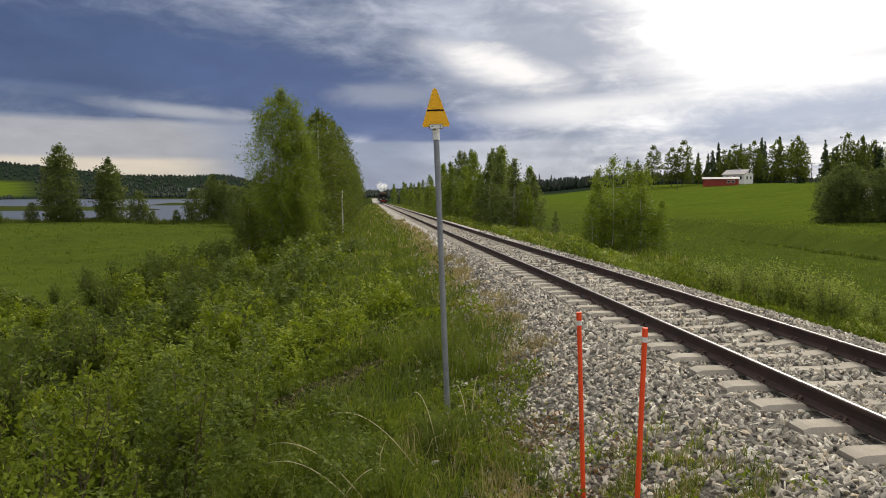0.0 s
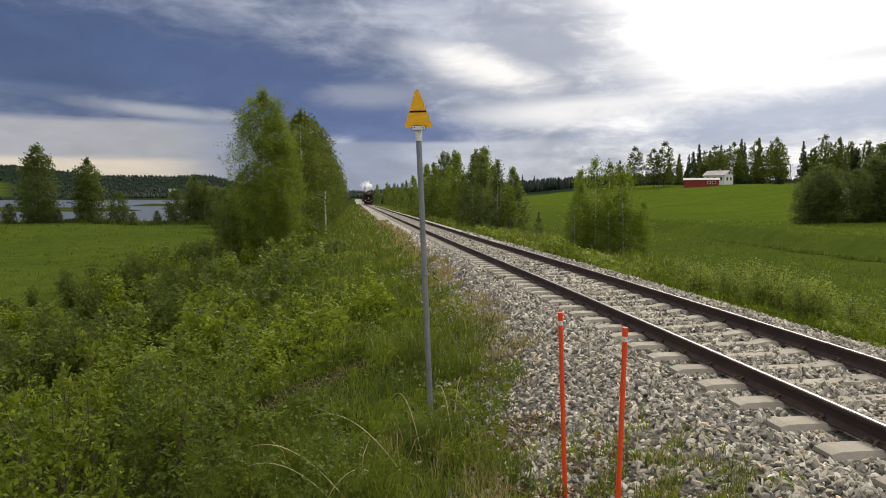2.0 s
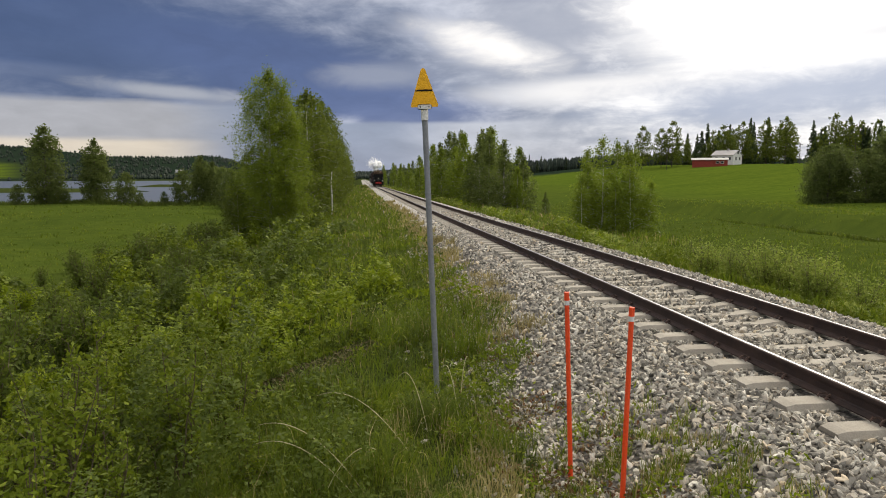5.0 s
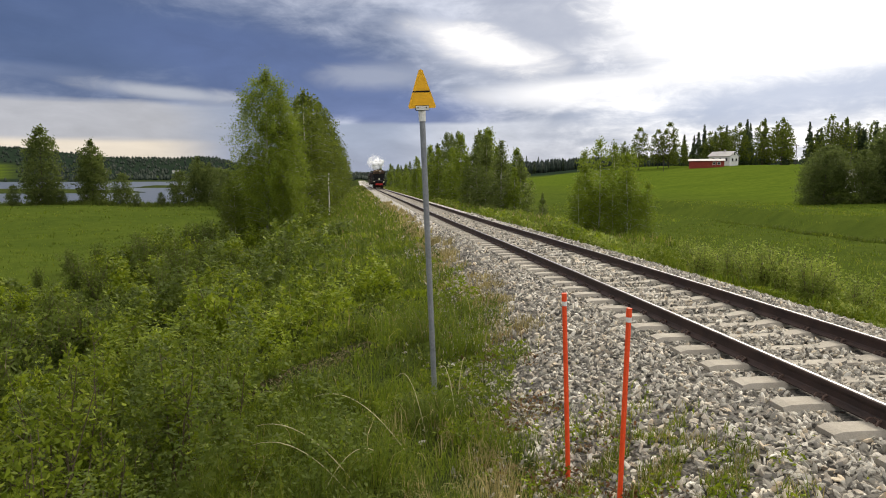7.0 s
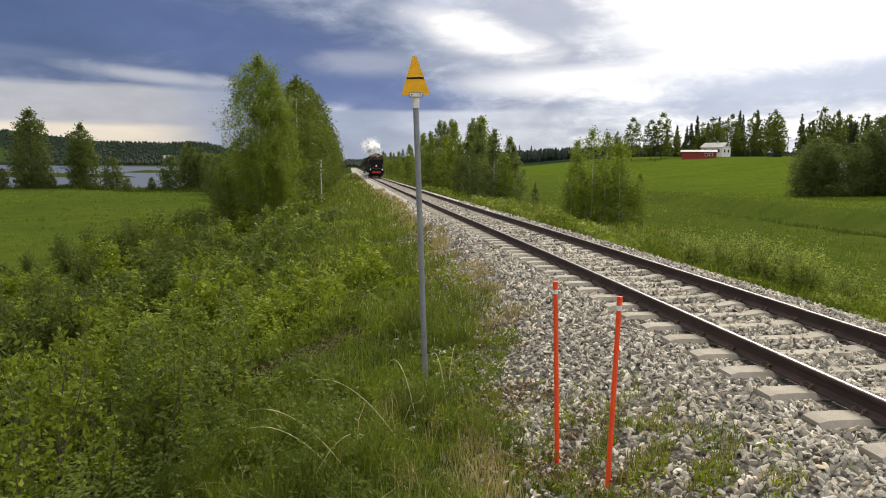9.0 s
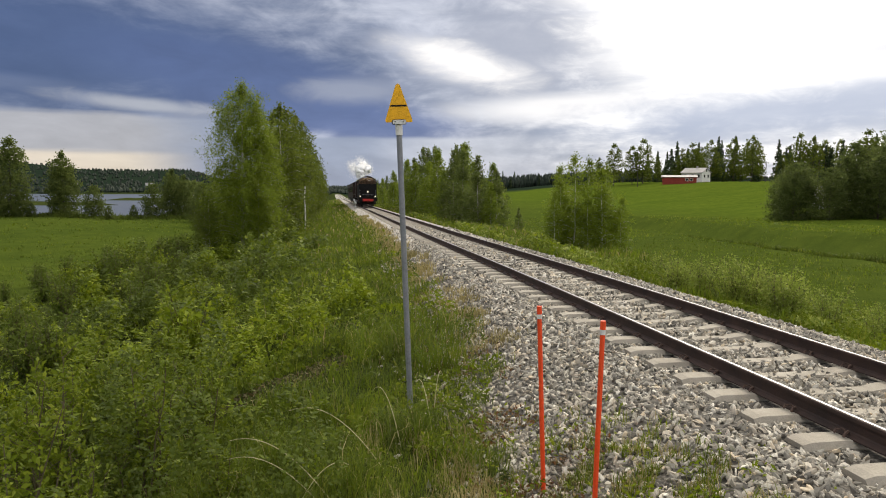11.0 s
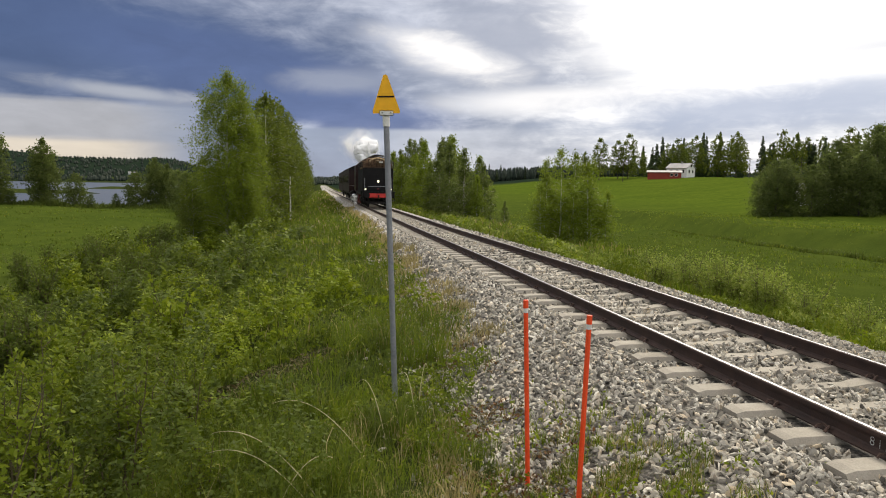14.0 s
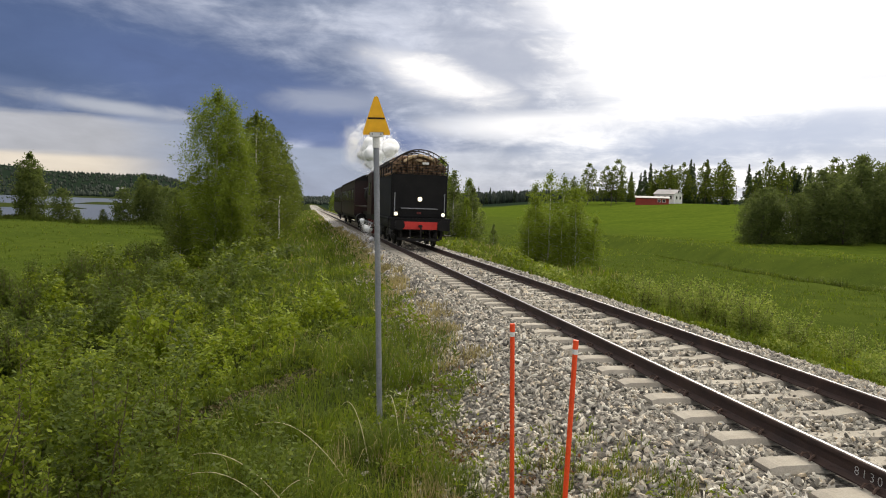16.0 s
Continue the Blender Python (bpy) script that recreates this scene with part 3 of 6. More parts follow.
def build_stones():
    rng = np.random.default_rng(5)
    lots = []
    for y0, y1, per, s in ((1.8, 8, 580, 0.038), (8, 15, 300, 0.044), (15, 28, 80, 0.062), (28, 40, 20, 0.07)):
        n = int((y1 - y0) * 6.2 * per)
        dx, y = rng.uniform(-3.5, 3.3, n), rng.uniform(y0, y1, n)
        size = s * rng.uniform(0.55, 1.35, n)
        keep = np.abs(np.abs(dx) - GAUGE / 2) > 0.13
        off = np.abs((y - SLEEPER_0 + SLEEPER / 2) % SLEEPER - SLEEPER / 2)
        keep &= (off > 0.12) | (np.abs(dx) > 1.33) | ((np.abs(dx) < 0.48) & (rng.random(n) < 0.38))
        # thin out at the grassy foot
        keep &= rng.random(n) < 1 - 0.55 * ss(-2.8, -3.5, dx + 0.25 * wavy(y, dx, 0.8))
        lots.append((dx[keep] + XC, y[keep], bed_z(dx[keep]) + track_z(y[keep]) + size[keep] * 0.15 + 0.012 * (np.abs(dx[keep]) < 0.6), size[keep]))
    for y0, y1, per in ((-8, 1.8, 80),):
        n = int((y1 - y0) * 6.2 * per)
        dx, y = rng.uniform(-3.4, 3.3, n), rng.uniform(y0, y1, n)
        keep = np.abs(np.abs(dx) - GAUGE / 2) > 0.10
        size = 0.055 * rng.uniform(0.6, 1.3, n)
        lots.append((dx[keep] + XC, y[keep], bed_z(dx[keep]), size[keep]))
    # strays in the grass beside the shoulder
    n = 1600
    x, y = 1.75 - np.abs(rng.normal(0, 0.42, n)), rng.uniform(2.6, 12, n)
    size = 0.03 * rng.uniform(0.5, 1.5, n)
    lots.append((x, y, np.maximum(ground(x, y), bed_z(x - XC)) + 0.012, size))
    X, Y, Z, S = (np.concatenate(c) for c in zip(*lots))
    scatter_stones("ballast_stones", "broken pale grey granite stones round the sleepers", rng, X, Y, Z, S)


build_stones()


# ---- the track ----
RAIL = dict(
    railhead=[(0.0, 0.0), (0.015, -0.0004), (0.030, -0.002), (0.036, -0.009), (0.036, -0.034), (0.010, -0.042)],
    web=[(0.0, -0.040), (0.010, -0.042), (0.0085, -0.075), (0.010, -0.125), (0.024, -0.142)],
    foot=[(0.0, -0.140), (0.024, -0.142), (0.070, -0.158), (0.070, -0.170)])


def build_rail(x):
    root = empty("rail", pose(x, 0, 0), label="rust-brown steel rail with a polished head", category="rail", group="rails of the track")
    ys = np.concatenate([np.arange(-16, 60, 2.0), np.arange(60, 701, 20.0)])
    for name, half in RAIL.items():
        prof = np.array([(-px, pz) for px, pz in half[:0:-1]] + half)
        k = len(prof)
        V = np.concatenate([np.stack([prof[:, 0], np.full(k, y), prof[:, 1] + track_z(y)], -1) for y in ys])
        F, idx = [], []
        for i in range(len(ys) - 1):
            for j in range(k):
                F.append((i * k + j, (i + 1) * k + j, (i + 1) * k + (j + 1) % k, i * k + (j + 1) % k))
                mid = (prof[j] + prof[(j + 1) % k]) / 2
                idx.append(1 if name == "railhead" and mid[1] > -0.001 else 0)
        child(name, mesh_np(name, V, np.array(F), [M["rust"], M["railtop"]], idx), root, "polished running surface" if name == "railhead" else "")
    return root


rails = [build_rail(XC - GAUGE / 2), build_rail(XC + GAUGE / 2)]


def sleeper_mesh():
    """Concrete sleeper, 2.6 m long, waisted in the middle, with sloping shoulders."""
    secs = [(-1.30, 0.095, 0.145, -0.185), (-1.22, 0.10, 0.15, -0.165), (-0.98, 0.10, 0.15, -0.165), (-0.60, 0.10, 0.15, -0.172), (-0.42, 0.085, 0.125, -0.20), (0.42, 0.085, 0.125, -0.20), (0.60, 0.10, 0.15, -0.172), (0.98, 0.10, 0.15, -0.165), (1.22, 0.10, 0.15, -0.165), (1.30, 0.095, 0.145, -0.185)]
    V, F = [], []
    for x, top, foot, z in secs:
        V += [(x, -foot, -0.40), (x, -foot + 0.012, z - 0.05), (x, -top, z), (x, top, z), (x, foot - 0.012, z - 0.05), (x, foot, -0.40)]
    for i in range(len(secs) - 1):
        for j in range(6):
            F.append((i * 6 + j, (i + 1) * 6 + j, (i + 1) * 6 + (j + 1) % 6, i * 6 + (j + 1) % 6))
    me = mesh_np("body", np.array(V), [np.array(F), np.array([(0, 1, 2, 3, 4, 5), tuple(range(len(V) - 1, len(V) - 7, -1))])], M["concrete"])
    return me


def clip_mesh():
    P = [(0.0, -0.05, 0.0), (0.02, -0.05, 0.03), (0.06, -0.03, 0.035), (0.075, 0.0, 0.012), (0.06, 0.03, 0.035), (0.02, 0.05, 0.03), (0.0, 0.05, 0.0)]
    V, F = tube(P, [0.011] * 7, 5)
    return mesh_np("rail_clip", V, F, M["clip"])


def build_sleepers():
    root = empty("sleeper", pose(XC, SLEEPER_0, 0), label="weathered concrete sleeper in grey ballast", category="sleeper", group="sleepers of the track")
    child("body", sleeper_mesh(), root)
    cm = clip_mesh()
    for r in (-1, 1):
        for s in (-1, 1):
            child("rail_clip", cm, root, "rusty spring clip", pose(r * GAUGE / 2 - s * 0.115, 0, -0.155, 0, 0, 0 if s > 0 else 180))
    for k in range(-5, 115):
        if k:
            y = SLEEPER_0 + k * SLEEPER
            copy_thing(root, pose(XC, y, float(track_z(y)), rz=random.uniform(-0.4, 0.4)))
    body = root.children[0].data
    V = np.array([v.co[:] for v in body.vertices])
    quads = np.array([p.vertices[:] for p in body.polygons if len(p.vertices) == 4])
    pieces = []
    for k in range(115, 420):
        y = SLEEPER_0 + k * SLEEPER
        pieces.append((V + np.array([XC, y, float(track_z(y))]), quads))
    Vj, Fj = joined(pieces)
    tagged(new("far_sleepers", mesh_np("far_sleepers", Vj, Fj, M["concrete"])), "distant concrete sleepers of the track", "sleeper", kind="stuff")


build_sleepers()


# ---- the sign and the snow sticks ----
def build_sign():
    x, y = 0.84, 7.25
    base = -0.42
    top = Vector((0.712, 7.25, 2.432))        # top of the post
    foot = Vector((x, y, base - 0.25))
    root = empty("track_sign", pose(x, y, base), label="yellow triangular railway sign on a leaning grey steel post", category="sign")
    o = Vector((x, y, base))
    part("post", rod(foot - o, top - o, 0.031, sides=20), M["galv"], root, "galvanised steel post", smooth_faces=False)
    at = Matrix.Translation(top - o) @ Matrix.Rotation(math.atan2(top.x - foot.x, top.z - foot.z), 4, "Y")
    # the plate: a slim triangle with a cut tip
    bm = bmesh.new()
    prof = [(-0.142, 0.06), (0.142, 0.06), (0.146, 0.085), (0.022, 0.455), (0.0, 0.468), (-0.022, 0.455), (-0.146, 0.085)]
    lower = [bm.verts.new((px, -0.042, pz)) for px, pz in prof]
    f = bm.faces.new(lower)
    ext = bmesh.ops.extrude_face_region(bm, geom=[f])["geom"]
    bmesh.ops.translate(bm, vec=(0, 0.003, 0), verts=[g for g in ext if isinstance(g, bmesh.types.BMVert)])
    bmesh.ops.recalc_face_normals(bm, faces=bm.faces)
    plate = part("plate", bm, M["yellow"], root, "yellow sheet-metal triangle", at)
    part("stripe", block((0.178, 0.003, 0.016), (0, -0.0445, 0.235)), M["black"], plate, "black bar across the triangle")
    bm = rod((0, 0, -0.075), (0, 0, 0.06), 0.038, sides=18)
    block((0.15, 0.012, 0.055), (0, -0.047, 0.062), 0.025, bm)
    block((0.05, 0.03, 0.05), (0, -0.033, 0.06), 0.006, bm)
    br = part("bracket", bm, M["white"], root, "pale cast bracket", at)
    for s in (-1, 1):
        part("bolt", rod((s * 0.045, -0.060, 0.066), (s * 0.045, -0.05, 0.066), 0.007, sides=6), M["iron"], br)


build_sign()


def build_stick(foot, top):
    foot, top = Vector(foot), Vector(top)
    L = (top - foot).length
    m = Matrix.Translation(foot) @ (top - foot).to_track_quat("Z", "Y").to_matrix().to_4x4()
    root = empty("snow_stick", m, label="thin orange plastic snow stick with a white reflector band", category="marker stick", group="snow sticks")
    part("shaft", rod((0, 0, -0.2), (0, 0, L - 0.06), 0.0185, 0.0175, 12), M["orange"], root)
    part("reflector_band", rod((0, 0, L - 0.098), (0, 0, L - 0.062), 0.0195, sides=12), M["white"], root, "white reflective band")
    part("cap", rod((0, 0, L - 0.062), (0, 0, L), 0.0205, 0.0195, 12), M["orange"], root, "orange plastic cap")


build_stick((1.636, 4.905, -0.64), (1.566, 4.881, 0.881))
build_stick((1.840, 4.366, -0.57), (1.861, 4.342, 0.863))


# ---- trees ----
CROWN = ((0, 0.04, 0.15, 0.35, 0.55, 0.72, 0.86, 0.95, 1.0), (0.55, 0.78, 0.95, 1.0, 1.0, 0.93, 0.75, 0.52, 0.28))
SPIRE = ((0, 0.08, 0.25, 0.45, 0.62, 0.78, 0.9, 1.0), (0.6, 0.9, 1.0, 0.88, 0.68, 0.44, 0.24, 0.06))


def tree_parts(rng, h, width, n_limb, n_leaf, leaf, low=0.06, droop=0.5, trunk_r=None, lean=0.02, crown=CROWN, ragged=0.65):
    """Arrays of a leafy tree: trunk with limbs, and leaves along twigs that hang from them in curtains."""
    r0 = trunk_r or h * 0.011
    zs = np.linspace(0, h, 9)
    wob = np.cumsum(rng.normal(0, lean * h / 9, (9, 2)), 0)
    spine = np.column_stack([wob, zs])
    spine[0, 2] = -0.3
    wood = [tube(spine, r0 * (1.05 - 0.95 * zs / h), 7)]
    leaf_at = []
    for k, q in enumerate(np.sort(rng.beta(1.05, 1.15, n_limb)) * (0.98 - low) + low):
        rad = width * np.interp(q, *crown) * (1 + ragged * rng.uniform(-0.34, 0.16))
        a = k * 2.4 + rng.uniform(-0.5, 0.5)
        base = np.array([np.interp(q * h, zs, spine[:, 0]), np.interp(q * h, zs, spine[:, 1]), q * h])
        out = np.array([math.cos(a), math.sin(a), 0])
        s = np.linspace(0, 1, 4)[:, None]
        rise = rng.uniform(0.45, 1.0) * rad * (1 - 0.3 * droop)
        pts = base - np.array([0, 0, 0.25 * rise]) + out * rad * s + np.array([0, 0, 1]) * (rise * s - rise * 0.7 * s ** 3)
        wood.append(tube(pts, np.linspace(r0 * 0.30 * (1.1 - q), 0.006, 4), 3))
        m = max(6, int(n_leaf / n_limb * (0.4 + 0.9 * rad / width)))
        twigs = max(8, int(12 + 16 * rad / width))
        t0 = rng.uniform(0.1, 1.0, twigs) ** 0.6
        start = np.stack([np.interp(t0, s[:, 0], pts[:, c]) for c in range(3)], -1) + rng.normal(0, 0.15 * rad + 0.04, (twigs, 3))
        hang = rng.normal(0, 0.55, (twigs, 3)) + out * 0.25 + np.array([0, 0, 0.45 - 1.9 * droop])
        hang *= ((0.22 + 0.10 * h * 0.35) * rng.uniform(0.5, 1.2, twigs) / np.linalg.norm(hang, axis=1))[:, None]
        pick = rng.integers(0, twigs, m)
        u = rng.uniform(0, 1, m)[:, None]
        leaf_at.append(start[pick] + hang[pick] * u + rng.uniform(-1.5, 1.5, (m, 3)) * (0.045 * width + 0.25 * leaf))
    m = n_leaf // 30
    leaf_at.append(spine[-1] + rng.normal(0, 1, (m, 3)) * np.array([width * 0.09, width * 0.09, h * 0.03]) - np.array([0, 0, h * 0.02]))
    C = np.concatenate(leaf_at)
    C = C[C[:, 2] > 0.05]
    return joined(wood), leaves(rng, C, leaf, 0.62, 0.25)


def spruce_parts(rng, h, width, tiers, n_leaf, leaf):
    wood = [tube([(0, 0, -0.3), (0, 0, h * 0.5), (0, 0, h)], [h * 0.014, h * 0.008, 0.01], 6)]
    C = []
    for k in range(tiers):
        q = 0.06 + 0.92 * k / tiers
        rad = width * (1 - q) ** 0.85 * rng.uniform(0.75, 1.15)
        m = max(4, int(n_leaf / tiers * (0.3 + 1.4 * (1 - q))))
        arms = rng.uniform(0, 2 * np.pi, 7)
        a = rng.choice(arms, m) + rng.normal(0, 0.16, m)
        t = np.sqrt(rng.uniform(0, 1, m))
        C.append(np.stack([np.cos(a) * rad * t, np.sin(a) * rad * t, q * h - 0.32 * rad * t + rng.normal(0, 0.12, m)], -1))
    C.append(np.stack([rng.normal(0, 0.05, 20), rng.normal(0, 0.05, 20), h * rng.uniform(0.93, 1.02, 20)], -1))
    return joined(wood), leaves(rng, np.concatenate(C), leaf, 0.45, 0.15)


def tree_thing(name, parts, bark, foliage, m, **tags):
    wood, crown = parts
    root = empty(name, m, **tags)
    child("trunk", mesh_np("trunk", *wood, bark, smooth_faces=True), root)
    child("crown", mesh_np("crown", *crown, foliage), root)
    return root


def plant(root, x, y, scale=1.0, turn=None, sink=0.05):
    """A copy of a tree, rooted in the ground, at its own size and turn."""
    ob = copy_thing(root, pose(x, y, gz(x, y) - sink, rz=random.uniform(0, 360) if turn is None else turn))
    ob.scale = (scale * random.uniform(0.9, 1.1), scale * random.uniform(0.9, 1.1), scale)
    return ob


def place(root, x, y, turn=0.0, scale=1.0):
    root.matrix_basis = pose(x, y, gz(x, y) - 0.05, rz=turn) @ Matrix.Diagonal((scale, scale, scale, 1))


def build_trees():
    rng = np.random.default_rng(11)
    lb = dict(label="tall leafy birch with hanging twigs beside the embankment", category="tree", group="birches along the track")
    big = [tree_thing("birch_tree", tree_parts(rng, 12.1, 2.3, 150, 52000, 0.105, 0.02, 0.8), M["bark"], M["birch"], pose(0, 0, 0), **lb),
           tree_thing("birch_tree", tree_parts(rng, 11.6, 2.0, 110, 22000, 0.135, 0.03, 0.7), M["bark"], M["birch"], pose(0, 0, 0), **lb),
           tree_thing("birch_tree", tree_parts(rng, 11.0, 1.9, 80, 6000, 0.23, 0.04, 0.6), M["bark"], M["darkbirch"], pose(0, 0, 0), **lb)]
    place(big[0], -6.45, 49.6, 20)
    place(big[1], -5.5, 51.0, 130, 0.93)
    place(big[2], -4.45, 59.5, 60, 1.04)
    for k, (x, y, s, v) in enumerate(((-5.3, 49.4, 0.5, 1), (-5.0, 56.5, 0.72, 2), (-4.2, 64, 1.04, 2), (-5.6, 67, 1.1, 2), (-3.9, 74, 1.08, 2), (-5.4, 81, 1.15, 2), (-3.8, 89, 1.08, 2), (-5.2, 98, 1.12, 2), (-3.7, 108, 1.05, 2), (-5.2, 119, 1.1, 2), (-3.7, 132, 1.05, 2), (-4.8, 148, 1.1, 2), (-3.6, 166, 1.05, 2), (-4.6, 188, 1.05, 2), (-3.6, 214, 1.0, 2), (-4.4, 245, 1.0, 2), (-8.7, 49.5, 0.42, 2), (-9.6, 53, 0.46, 2), (-8.9, 56, 0.62, 2), (-11.0, 60, 0.42, 2), (-7.6, 62, 0.8, 2))):
        plant(big[v], x, y, s)
    # a bare pale stem among them
    stem = empty("birch_tree", pose(-2.45, 60.0, gz(-2.45, 60.0)), label="slender white birch stem on the embankment", category="tree", group="birches along the track")
    child("trunk", mesh_np("trunk", *tube([(0, 0, -0.3), (0.03, 0, 1.5), (-0.02, 0.02, 3.0), (0.04, 0, 3.9)], [0.075, 0.065, 0.055, 0.045], 8), M["white_bark"], smooth_faces=True), stem)
    # lake shore
    ls = dict(label="broad leafy tree on the lake shore", category="tree", group="trees on the lake shore")
    round_crown = ((0, 0.05, 0.2, 0.45, 0.65, 0.8, 0.92, 1.0), (0.75, 0.9, 1.0, 0.95, 0.85, 0.66, 0.45, 0.16))
    shore = [tree_thing("alder_tree", tree_parts(rng, 13.0, 3.1, 90, 9500, 0.36, 0.0, 0.35, crown=round_crown), M["darkbark"], M["shore"], pose(0, 0, 0), **ls),
             tree_thing("alder_tree", tree_parts(rng, 11.5, 2.9, 80, 8000, 0.36, 0.0, 0.35, crown=round_crown), M["darkbark"], M["shore"], pose(0, 0, 0), **ls),
             tree_thing("alder_tree", tree_parts(rng, 6.0, 2.1, 54, 3400, 0.30, 0.0, 0.3, crown=round_crown), M["darkbark"], M["shore"], pose(0, 0, 0), **ls)]
    place(shore[0], -48.6, 112, 10, 0.9)
    place(shore[1], -42.0, 114, 80, 0.86)
    place(shore[2], -36.8, 112, 0, 0.82)
    for x, y, s, v in ((-51.5, 109, 0.5, 2), (-28.5, 114, 0.9, 2), (-26.5, 118, 0.66, 1), (-24.2, 116, 0.58, 1), (-22, 113, 1.0, 2), (-19.5, 106, 1.0, 2), (-16.5, 98, 1.0, 2), (-13, 88, 0.9, 2), (-11.5, 75, 0.8, 2), (-10.5, 64, 0.7, 2), (-62, 113, 0.5, 2), (-57, 110, 0.36, 2), (-47, 110, 0.32, 2), (-34, 110, 0.34, 2), (-40, 111, 0.3, 2), (-31, 112, 0.36, 2), (-45.4, 111, 0.34, 2)):
        plant(shore[v], x, y, s)
    # right of the track
    rb = dict(label="young birch in a loose row beside the track", category="tree", group="young birches along the hayfield")
    young = [tree_thing("birch_tree", tree_parts(rng, 8.0, 1.6, 70, 5200, 0.21, 0.03, 0.35, crown=SPIRE, ragged=1.0), M["bark"], M["birch"], pose(0, 0, 0), **rb),
             tree_thing("birch_tree", tree_parts(rng, 7.8, 1.55, 66, 5000, 0.21, 0.03, 0.35, crown=SPIRE, ragged=1.0), M["bark"], M["shore"], pose(0, 0, 0), **rb)]
    place(young[0], 14.6, 74, 0, 1.15)
    place(young[1], 12.4, 57, 40, 0.85)
    for x, y, s, v in ((13.0, 60, 0.7, 1), (12.2, 63, 0.95, 1), (13.9, 66, 0.85, 0), (12.6, 70, 1.0, 1), (13.2, 80, 0.8, 0), (15.5, 84, 1.25, 1), (12.8, 90, 0.95, 0), (14.4, 95, 1.3, 1), (12.5, 103, 1.0, 0), (14.5, 108, 1.4, 1), (12.8, 118, 1.15, 0), (14, 126, 1.25, 1), (12.2, 138, 1.0, 0), (14, 152, 1.0, 1), (12.2, 168, 0.9, 0), (14.5, 185, 1.1, 1), (12.5, 205, 1.0, 0), (15, 230, 1.1, 1), (13, 260, 1.2, 0), (16, 300, 1.3, 1), (12, 340, 1.3, 0), (17.2, 61, 0.34, 1), (14.2, 57.5, 0.72, 1), (14.9, 62, 0.82, 0), (13.2, 55.5, 0.55, 0), (13.6, 72, 1.05, 1), (15.0, 78, 1.2, 1), (13.4, 86, 1.15, 0), (14.0, 100, 1.3, 1), (13.4, 112, 1.2, 1)):
        plant(young[v], x, y, s)
    cb = dict(label="clump of slender young birch stems at the field edge", category="tree", group="birch clump")
    clump = [tree_thing("birch_sapling", tree_parts(rng, 5.1, 0.98, 50, 5600, 0.10, 0.06, 0.25, 0.04, 0.05, SPIRE, 1.1), M["white_bark"], M["birch"], pose(0, 0, 0), **cb),
             tree_thing("birch_sapling", tree_parts(rng, 4.6, 0.92, 46, 5000, 0.10, 0.04, 0.25, 0.036, 0.05, SPIRE, 1.1), M["white_bark"], M["birch"], pose(0, 0, 0), **cb)]
    place(clump[0], 11.5, 31.0, 0)
    place(clump[1], 12.8, 30.6, 50)
    for x, y, s, v in ((12.5, 31.6, 1.0, 0), (10.9, 31.4, 0.85, 1), (13.4, 31.6, 0.95, 0), (12.0, 30.4, 0.7, 1), (10.4, 30.6, 0.7, 1), (13.9, 31.0, 0.75, 1), (11.2, 32.2, 0.9, 0)):
        plant(clump[v], x, y, s)
    # dark thicket in the hayfield
    th = dict(label="dark willow thicket in the hayfield", category="tree", group="thicket in the hayfield")
    dark = tree_thing("willow_tree", tree_parts(rng, 9.0, 3.1, 70, 6400, 0.30, 0.0, 0.3, crown=round_crown), M["darkbark"], M["thicket"], pose(0, 0, 0), **th)
    place(dark, 61.5, 82, 0, 0.85)
    for x, y, s in ((64.0, 84, 0.85), (64.5, 79, 0.75), (68.5, 81, 0.9), (71.5, 83, 1.1), (70, 77, 0.9), (74, 79, 1.15), (77, 82, 1.3), (81, 80, 1.2), (76, 74, 0.9), (62.5, 86, 0.7), (86, 84, 1.3), (92, 82, 1.3)):
        plant(dark, x, y, s)
    # the wood on the rise behind the farm
    fw = dict(label="dark spruce in the wood behind the farm", category="tree", group="wood behind the farm")
    sp = [tree_thing("spruce_tree", spruce_parts(rng, 19.0, 3.6, 24, 1000, 1.3), M["darkbark"], M["spruce"], pose(0, 0, 0), **fw),
          tree_thing("spruce_tree", spruce_parts(rng, 15.0, 3.2, 20, 850, 1.25), M["darkbark"], M["spruce"], pose(0, 0, 0), **fw)]
    fb = dict(label="tall broad-leaved tree near the farm", category="tree", group="wood behind the farm")
    bl = tree_thing("aspen_tree", tree_parts(rng, 17.0, 4.0, 60, 1600, 0.74, 0.10, 0.3, crown=round_crown), M["darkbark"], M["darkbirch"], pose(0, 0, 0), **fb)
    place(bl, 115.5, 266, 0)
    place(sp[0], 205, 262, 0)
    place(sp[1], 198, 268, 0)
    for x, y, s in ((126, 261, 1.05), (122, 262, 0.9), (145, 256, 0.9), (148, 258, 0.8), (157, 262, 1.0), (163, 255, 1.0), (168, 250, 1.05), (186, 246, 1.1), (190, 243, 1.0), (208, 236, 1.15), (217, 231, 1.1), (110, 268, 0.7), (133, 262, 0.6)):
        plant(bl, x, y, s)
    for k in range(100):
        u = random.random()
        x, y = 150 + 150 * u + random.uniform(-6, 6), 285 - 105 * u + random.uniform(-8, 30)
        plant(bl if k % 3 == 0 else sp[k % 2], x, y, random.uniform(0.62, 1.05))
    for k in range(26):
        u = random.random()
        plant(bl if k % 2 else sp[1], 112 + 130 * u + random.uniform(-6, 6), 292 - 60 * u + random.uniform(-6, 14), random.uniform(0.35, 0.62))
